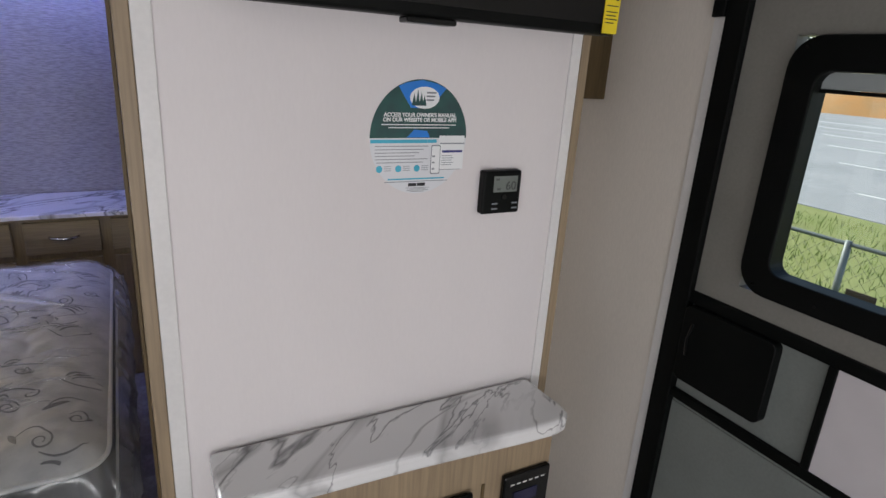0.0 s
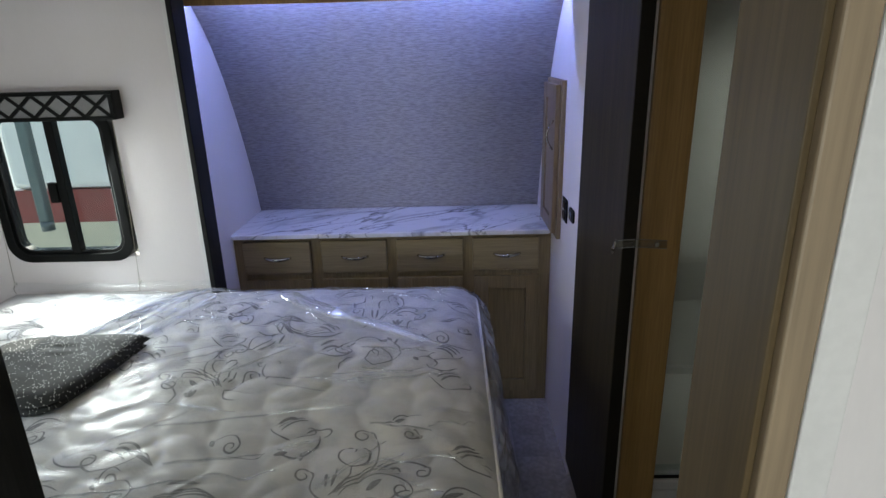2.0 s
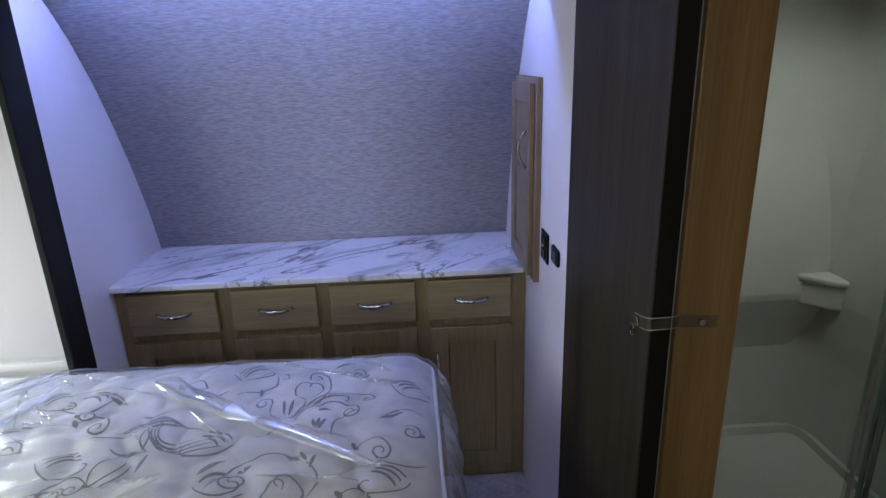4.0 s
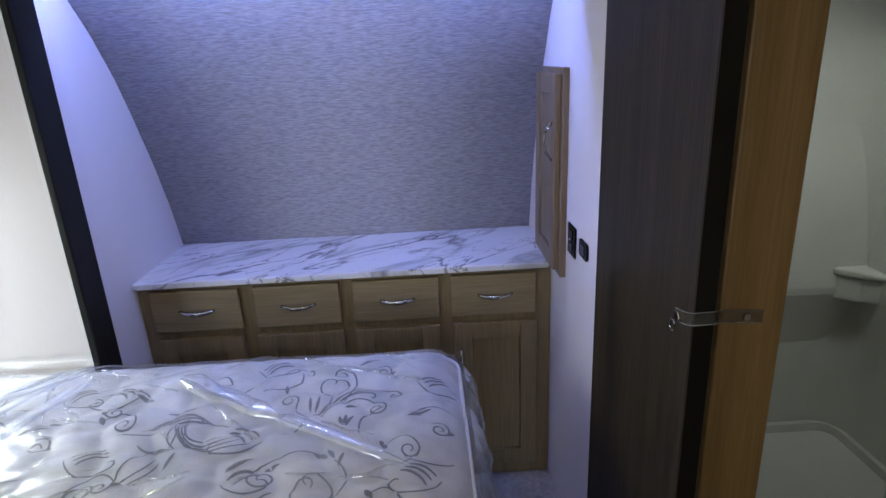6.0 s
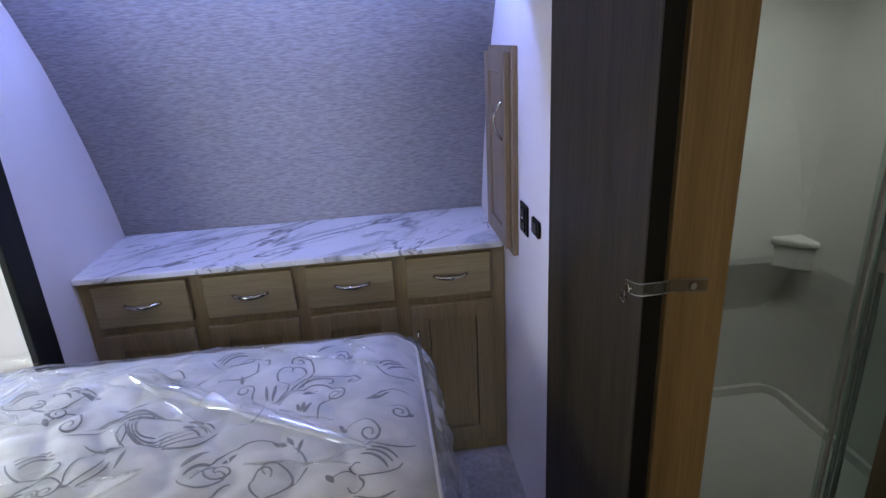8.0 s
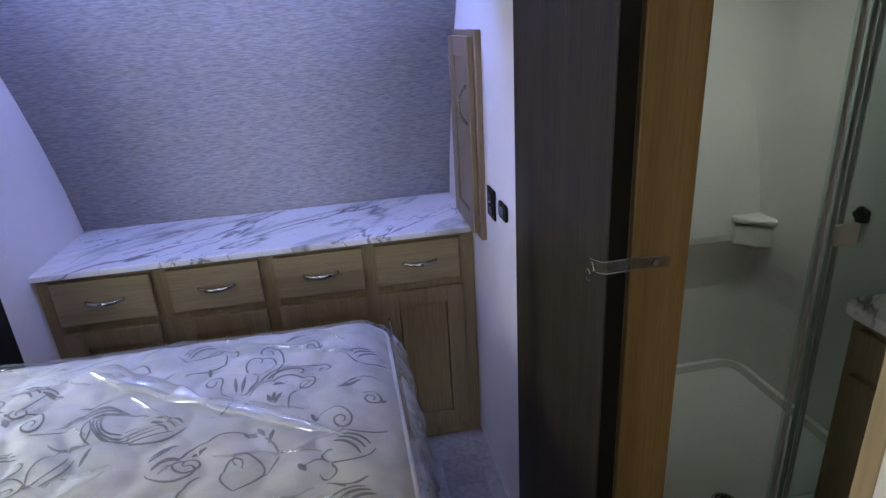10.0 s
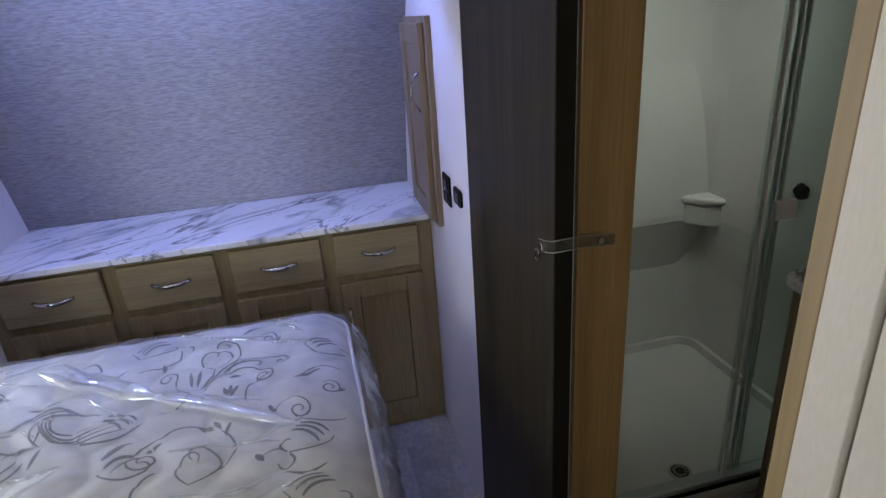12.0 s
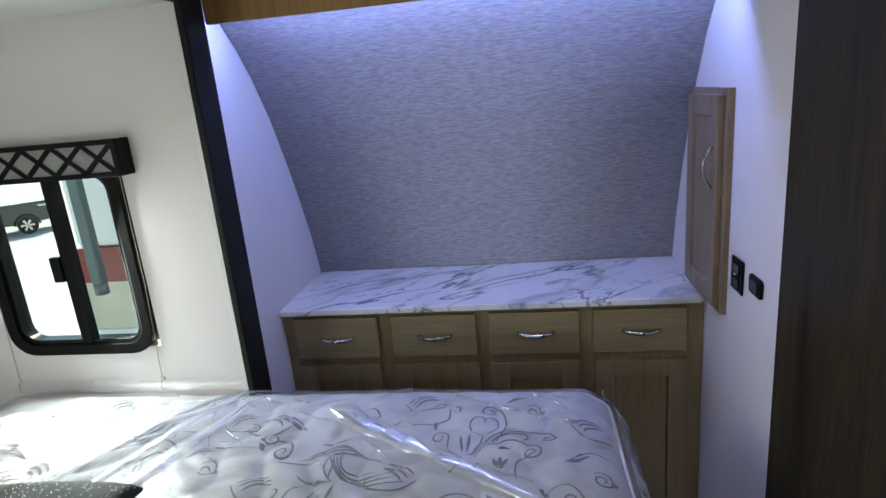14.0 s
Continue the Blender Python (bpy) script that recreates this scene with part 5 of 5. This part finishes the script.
part("shelf_base", prism(under, 0.77, 0.8575, "z", 0.012), M_SHOWER, surround)
slope = [(SY1 - 0.0005, 1.362), (SY1 - 0.060, 0.815), (SY1 - 0.059, 0.79), (SY1 - 0.052, 0.765), (SY1 - 0.0005, 0.58)]
part("back_swell", prism(slope, SX0 + 0.013, XS - 0.0135, "x"), M_SHOWER, surround)
slope = [(XS - 0.0135, 1.362), (XS - 0.034, 0.80), (XS - 0.032, 0.77), (XS - 0.0135, 0.58)]
part("side_swell", prism(slope, SY0 + 0.03, SY1 - 0.063, "y"), M_SHOWER, surround)
pan = empty("shower_pan", (0.9, 2.8, 0), "white shower pan with a drain", "shower pan")
bm = prism([(SX0 + 0.013, SY0 - 0.03), (XS - 0.013, SY0 - 0.03), (XS - 0.013, SY1 - 0.001), (SX0 + 0.013, SY1 - 0.001)], 0.0, 0.205, "z")
part("base", bm, M_SHOWER, pan)
part("curb", box(SX0 + 0.013, XS - 0.013, SY0 - 0.03, SY0 + 0.04, 0.206, 0.252, 0.012), M_SHOWER, pan)
part("upstand", ring(rounded(SX0 + 0.013, XS - 0.013, SY0 + 0.041, SY1 - 0.0015, 0.001, 8), rounded(SX0 + 0.030, XS - 0.032, SY0 + 0.055, SY1 - 0.022, 0.055, 8), 0.204, 0.240, "z"), M_SHOWER, pan)
drain = part("drain", disc((0.890, 2.528, 0.2052), 0.036, 0.004, "z", 28, 0.0012), M_CHROME, pan, "round steel drain")
part("strainer", disc((0.890, 2.528, 0.2094), 0.027, 0.0006, "z", 24), M_BLACK, drain)
for k in range(12):
    a = 2 * PI * k / 12
    part("strainer_spoke", disc((0.890 + 0.019 * math.cos(a), 2.528 + 0.019 * math.sin(a), 0.2101), 0.0035, 0.0006, "z", 8), M_CHROME, drain)
sd = empty("shower_door", (0.9, 2.43, 0.25), "sliding glass shower door in an aluminium frame", "shower door")
part("bottom_rail", box(SX0 + 0.013, XS - 0.014, 2.405, 2.445, 0.2525, 0.278, 0.003), M_ALU, sd)
part("bottom_track", box(SX0 + 0.013, XS - 0.014, 2.398, 2.404, 0.2525, 0.264, 0.001), M_BLACK, sd)
part("top_rail", box(SX0 + 0.013, XS - 0.014, 2.405, 2.445, 1.86, 1.89, 0.003), M_ALU, sd)
p1 = part("pane", box(0.475, 0.942, 2.412, 2.417, 0.279, 1.859), M_SHGLASS, sd)
p2 = part("pane", box(0.945, XS - 0.016, 2.432, 2.437, 0.279, 1.859), M_SHGLASS2, sd)
for p in (p1, p2):
    p.visible_shadow = False
part("edge_strip", box(0.940, 0.946, 2.408, 2.4205, 0.279, 1.859, 0.001), M_TRIMWHITE, sd, "white edge strip")
part("stile", box(0.986, 0.991, 2.428, 2.441, 0.279, 1.859, 0.001), M_ALU, sd)
part("stile", box(1.006, 1.011, 2.428, 2.441, 0.279, 1.859, 0.001), M_ALU, sd)
part("pull", box(0.962, 1.022, 2.392, 2.4075, 1.075, 1.125, 0.004), M_PALEGREY, sd, "white pull block")
kn = empty("shower_valve", (XS, 2.73, 1.0), "black shower valve knob on the surround", "valve")
part("plate", disc((XS - 0.0175, 2.714, 1.005), 0.03, 0.005, "x", 20, 0.001), M_CHROME, kn)
bm = bmesh.new()
for k in range(5):
    a = 2 * PI * k / 5
    bmesh.ops.create_uvsphere(bm, u_segments=10, v_segments=6, radius=0.014, matrix=Matrix.Translation((XS - 0.035, 2.714 + 0.014 * math.cos(a), 1.005 + 0.014 * math.sin(a))))
bmesh.ops.create_uvsphere(bm, u_segments=12, v_segments=8, radius=0.018, matrix=Matrix.Translation((XS - 0.035, 2.714, 1.005)))
part("knob", bm, M_BLACK, kn, smooth=True)

va = empty("vanity", (1.15, 2.0, 0), "brown oak bathroom vanity", "vanity")
part("body", box(1.005, XD - 0.002, 1.66, 2.345, 0.0, 0.925, 0.002), M_OAK, va)
part("door", box(0.988, 1.0045, 1.98, 2.315, 0.08, 0.78, 0.003), M_OAK, va)
part("drawer", box(0.988, 1.0045, 1.98, 2.315, 0.80, 0.90, 0.003), M_OAK, va)
tagged(part("countertop", prism([(0.968, 1.66), (0.968, 2.30)] + [(1.018 - 0.05 * math.cos(radians(a)), 2.325 + 0.035 * math.sin(radians(a))) for a in (0, 20, 40, 60, 80, 90)]
                                + [(XD - 0.002, 2.36), (XD - 0.002, 1.66)], 0.926, 0.958, "z", 0.008), M_MARBLE), "white marble-patterned vanity top", "countertop")

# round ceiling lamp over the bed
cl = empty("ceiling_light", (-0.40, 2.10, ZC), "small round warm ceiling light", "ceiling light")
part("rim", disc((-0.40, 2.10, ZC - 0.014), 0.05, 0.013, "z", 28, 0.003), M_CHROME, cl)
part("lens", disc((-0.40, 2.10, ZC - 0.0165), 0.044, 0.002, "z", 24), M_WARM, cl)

# ---------------------------------------------------------------- outdoors
ZG = -0.75
M_PAVE = mat("pale_sunlit_concrete", (0.52, 0.51, 0.48), 0.9, vary=0.05, scale=0.4, fine=0.12, fine_scale=14)
M_ASPH = mat("grey_worn_asphalt", (0.31, 0.32, 0.325), 0.9, second=(0.25, 0.26, 0.265), scale=0.25, fine=0.15, fine_scale=9)
M_GRASSBED = mat("grass_soil", (0.17, 0.21, 0.05), 0.9, second=(0.23, 0.25, 0.08), scale=1.2, fine=0.3, fine_scale=30)
M_GRASS = mat("grass_blades", (0.17, 0.26, 0.045), 0.7, second=(0.26, 0.30, 0.08), scale=1.5)
M_DIRT = mat("orange_clay", (0.42, 0.20, 0.055), 0.95, second=(0.34, 0.20, 0.08), scale=0.5, fine=0.2, fine_scale=6)
M_LEAF = mat("tree_leaves", (0.05, 0.085, 0.02), 0.7, second=(0.09, 0.11, 0.03), scale=0.6)
M_GALV = mat("galvanised_steel", (0.16, 0.19, 0.185), 0.5, 0.3, vary=0.05)
M_PAINTLINE = mat("white_road_paint", (0.72, 0.72, 0.70), 0.8, vary=0.06, fine=0.15, fine_scale=20)
bm = bmesh.new()
marks = [-900, -300, -120, -60, -40, -30, -24, -20, -16, -12, -8, -4, 0, 4, 8, 12, 16, 20, 24, 30, 40, 60, 120, 300, 900]


def ground_z(x, y):
    f = min(1.0, max(0.0, (y - x - 12) / 30))
    return ZG - 2.08 * f * f * (3 - 2 * f)


sheet = [[bm.verts.new((x, y, ground_z(x, y))) for y in marks] for x in marks]
for a, b in zip(sheet, sheet[1:]):
    for i in range(len(marks) - 1):
        bm.faces.new((a[i], b[i], b[i + 1], a[i + 1]))
structure("ground", bm, M_PAVE, "pale sunlit concrete ground falling away to a yard", "ground", True)
structure("lawn", box(2.2, 12.6, -30, 14, ZG, ZG + 0.02), M_GRASSBED, "strip of green grass", "grass")
structure("road", box(12.7, 58, -60, 120, ZG, ZG + 0.015), M_ASPH, "wide grey asphalt car park", "road")
bl = random.Random(3)
gm = []
for k in range(9000):
    x, y = 3.2 + 8.8 * bl.random() ** 1.3, bl.uniform(0.3, 10.5)
    h, a = bl.uniform(0.05, 0.13), bl.uniform(0, PI)
    w = 0.008
    gm.append(((x - w * math.cos(a), y - w * math.sin(a), ZG + 0.02), (x + w * math.cos(a), y + w * math.sin(a), ZG + 0.02), (x + bl.uniform(-0.04, 0.04), y + bl.uniform(-0.04, 0.04), ZG + 0.02 + h)))
me = bpy.data.meshes.new("grass")
me.from_pydata([v for t in gm for v in t], [], [(3 * i, 3 * i + 1, 3 * i + 2) for i in range(len(gm))])
me.materials.append(M_GRASS)
tagged(new("grass", me), "short green grass beyond the entry door", "grass", "", "stuff")
for k in range(6):
    structure("road_marking", box(15.5 + 5.6 * k, 15.66 + 5.6 * k + 0.03 * k, 2 + 0.8 * k, 7.5 + 3.5 * k, ZG + 0.0155, ZG + 0.02), M_PAINTLINE, "white painted parking line", "road marking")
# chain-link fence
fence = empty("fence", (6.0, 3, ZG), "galvanised chain-link fence with round posts", "fence")
FX, FT = 6.0, 0.30
for y in (-2.4, 0.25, 2.9, 5.55, 8.2):
    part("post", tube([(FX, y, ZG), (FX, y, FT + 0.03)], 0.032, n=12), M_GALV, fence, smooth=True)
part("top_rail", tube([(FX, -4, FT), (FX, 12, FT)], 0.021, n=10), M_GALV, fence, smooth=True)
bm = bmesh.new()
hgt, pitch = FT - ZG - 0.05, 0.12
for k in range(70):
    for sgn in (1, -1):
        y0 = 0.6 + k * pitch
        y1 = y0 + sgn * hgt
        r = 0.0020
        vs = [bm.verts.new((FX + 0.004 * sgn, y + d, z)) for y, z, d in ((y0, ZG + 0.05, -r), (y0, ZG + 0.05, r), (y1, FT, r), (y1, FT, -r))]
        bm.faces.new(vs)
tagged(part("wire_mesh", bm, M_GALV, fence), kind="stuff")
part("sign_plate", box(FX - 0.02, FX - 0.012, 2.53, 2.80, -0.20, -0.11, 0.002), mat("brown_sign_plate", (0.06, 0.04, 0.035), 0.5), fence, "small brown plate")
# clay bank and trees
bm = bmesh.new()
vs = []
for i in range(90):
    y = -30 + i * 2.0
    hh = 2.0 + 1.1 * noise.noise(Vector((y * 0.09, 0, 4))) + 0.6 * noise.noise(Vector((y * 0.3, 0, 7)))
    vs.append([bm.verts.new((58 + dx + noise.noise(Vector((y * 0.3, dx, 1))), y, ZG + hz * hh)) for dx, hz in ((0, 0), (3, 0.75), (6, 1.0), (14, 0.9), (15, 0.0))])
for a, b in zip(vs, vs[1:]):
    for i in range(4):
        bm.faces.new((a[i], a[i + 1], b[i + 1], b[i]))
structure("clay_bank", bm, M_DIRT, "bank of orange clay beyond the car park", "bank", True)
tr = random.Random(9)
for k in range(14):
    ty, tx, hh = 2 + k * 5.2, 76 + tr.uniform(0, 8), tr.uniform(6, 10)
    tree = empty("tree", (tx, ty, ZG), "leafy green tree far beyond the car park", "tree", "distant trees")
    part("trunk", tube([(tx, ty, ZG), (tx + 0.2, ty, ZG + hh * 0.35), (tx, ty + 0.2, ZG + hh * 0.75)], 0.2, taper=[0.28, 0.2, 0.07]), M_TAUPE, tree)
    bm = bmesh.new()
    for q in range(420):
        a, s, c = tr.uniform(0, 2 * PI), tr.random() ** 0.4, tr.uniform(-1, 1)
        rr = hh * 0.42 * s * math.sqrt(1 - c * c * 0.8) * (0.75 + 0.5 * noise.noise(Vector((a, c, k))))
        p = Vector((tx + rr * math.cos(a), ty + rr * math.sin(a), ZG + hh * (0.6 + 0.4 * c)))
        u = Vector((tr.gauss(0, 1), tr.gauss(0, 1), tr.gauss(0, 1))).normalized() * 0.45
        v = u.orthogonal().normalized() * 0.28
        bm.faces.new([bm.verts.new(p + w) for w in (u, v, -u, -v)])
    part("crown", bm, M_LEAF, tree)

# neighbouring trailer
M_TWHITE = mat("white_trailer_skin", (0.90, 0.88, 0.83), 0.35, vary=0.02)
M_TRED = mat("dark_red_band", (0.26, 0.03, 0.028), 0.3, vary=0.05)
M_TBEIGE = mat("beige_trailer_skin", (0.72, 0.65, 0.48), 0.4, vary=0.03)
nb = empty("parked_trailer", (0.5, 6.2, ZG), "white and beige trailer with a dark red band", "trailer")
part("upper_body", box(-3.45, 4.5, 5.0, 7.4, 0.78, 2.55, 0.05), M_TWHITE, nb)
part("red_band", box(-3.45, 4.5, 4.996, 7.404, 0.525, 0.778), M_TRED, nb)
part("lower_body", box(-3.45, 4.5, 5.0, 7.4, 0.165, 0.524), M_TBEIGE, nb)
part("skirt_rail", box(-3.47, 4.5, 4.985, 7.41, 0.115, 0.164, 0.008), M_TWHITE, nb)
part("skirt", box(-3.45, 4.5, 5.0, 7.4, -0.34, 0.114), M_TBEIGE, nb)
for wx in (0.2, 1.1):
    w = part("wheel", disc((wx, 5.03, -0.40), 0.34, 0.22, "y", 28, 0.03), M_BLACK, nb)
    part("rim", disc((wx, 5.02, -0.40), 0.2, 0.02, "y", 20, 0.005), M_ALU, w)
M_POLE = mat("grey_green_awning_arm", (0.10, 0.145, 0.145), 0.4, 0.2, vary=0.05)
aw = empty("awning_arm", (-2.8, 4.39, 0.6), "grey awning arm hanging beside the parked trailer", "awning arm")
part("arm", box(-2.845, -2.775, 4.36, 4.42, 0.70, 2.5, 0.012), M_POLE, aw)
part("foot", tube([(-2.81, 4.39, 0.64), (-2.81, 4.39, 0.70)], 0.04, n=12), M_GALV, aw, smooth=True)
part("brace", box(-2.83, -2.79, 4.42, 4.995, 2.40, 2.44), M_POLE, aw)

# pickup truck
M_CAR = mat("black_car_paint", (0.010, 0.014, 0.013), 0.15, vary=0.05, coat=0.6)
M_TAIL = mat("red_tail_lamp", (0.45, 0.02, 0.015), 0.25)
M_TYRE = mat("tyre_rubber", (0.015, 0.015, 0.015), 0.8)
tk = empty("pickup_truck", (0, 0, 0), "black pickup truck parked on sunlit concrete", "pickup truck")
side = [(0, 0.55), (0, 1.32), (0.03, 1.36), (1.95, 1.36), (2.05, 1.38), (2.35, 1.86), (3.75, 1.90), (4.5, 1.40), (5.6, 1.30), (5.75, 1.05), (5.75, 0.5), (5.2, 0.45), (1.7, 0.45), (0.6, 0.5)]
part("body", prism(side, -0.95, 0.95, "y", 0.05), M_CAR, tk)
part("side_window", prism([(2.28, 1.42), (2.5, 1.80), (3.65, 1.82), (4.2, 1.44)], -0.962, -0.955, "y"), M_BLACKGLOSS, tk)
part("tail_lamp", box(-0.012, 0.12, -0.965, -0.78, 0.95, 1.28, 0.01), M_TAIL, tk)
part("rear_bumper", box(-0.14, 0.02, -0.92, 0.92, 0.50, 0.70, 0.03), M_CHROME, tk)
part("badge", box(0.32, 0.62, -0.957, -0.952, 1.14, 1.22), M_PALEGREY, tk)
for wx in (1.15, 4.7):
    for wy, dy in ((-0.97, -1), (0.75, 1)):
        w = part("wheel", disc((wx, wy, 0.40), 0.40, 0.24, "y", 32, 0.04), M_TYRE, tk)
        rim_ = part("rim", disc((wx, wy - 0.01, 0.40), 0.255, 0.03, "y", 24, 0.005), M_BLACK, w)
        bm = bmesh.new()
        for q in range(6):
            a = 2 * PI * q / 6
            d, nn = Vector((math.cos(a), 0, math.sin(a))), Vector((-math.sin(a), 0, math.cos(a)))
            c = Vector((wx, wy - 0.016, 0.40))
            vs = [bm.verts.new(c + d * r0 + nn * s0) for r0, s0 in ((0.02, -0.035), (0.25, -0.05), (0.25, 0.05), (0.02, 0.035))]
            bm.faces.new(vs)
        part("spokes", bm, M_CHROME, w)
        part("arch", ring([(wx + 0.50 * math.cos(PI * i / 16), 0.40 + 0.50 * math.sin(PI * i / 16)) for i in range(17)], [(wx + 0.42 * math.cos(PI * i / 16), 0.40 + 0.42 * math.sin(PI * i / 16)) for i in range(17)],
                          wy - 0.01 * dy - 0.005, wy + 0.02, "y"), M_BLACK, tk)
tk.matrix_basis = Matrix.Translation((-21.6, 25.0, ZG - 2.08)) @ pose(0, 0, 0, 0, 0, 222) @ Matrix.Diagonal((1, -1, 1, 1))
for ob in tk.children:
    ob.matrix_parent_inverse = Matrix.Identity(4)

# ---------------------------------------------------------------- floor tiles of the aisle
M_TILE = mat("grey_vinyl_tile", (0.36, 0.335, 0.32), 0.38, second=(0.25, 0.235, 0.225), scale=7, fine=0.22, fine_scale=45, bump=0.1)
nt = M_TILE.node_tree
info, hue = nt.nodes.new("ShaderNodeObjectInfo"), nt.nodes.new("ShaderNodeHueSaturation")
span = nt.nodes.new("ShaderNodeMapRange")
span.inputs[3].default_value, span.inputs[4].default_value = 0.72, 1.12
nt.links.new(info.outputs["Random"], span.inputs[0])
nt.links.new(span.outputs[0], hue.inputs["Value"])
nt.links.new(nt.nodes["Principled BSDF"].inputs["Base Color"].links[0].from_socket, hue.inputs["Color"])
nt.links.new(hue.outputs["Color"], nt.nodes["Principled BSDF"].inputs["Base Color"])
tile_bm = box(-0.0749, 0.0749, -0.0749, 0.0749, 0.0006, 0.003, 0.0003, seg=1)
tile_mesh = bpy.data.meshes.new("tile")
tile_bm.to_mesh(tile_mesh)
tile_bm.free()
tile_mesh.materials.append(M_TILE)
floor_ob = bpy.data.objects["floor"]
for i in range(2):
    for j in range(14):
        tile = new("tile", tile_mesh)
        tile.parent = floor_ob
        tile.matrix_basis = Matrix.Translation((0.040 + 0.15 * i, 3.2175 - 0.15 * j, 0))
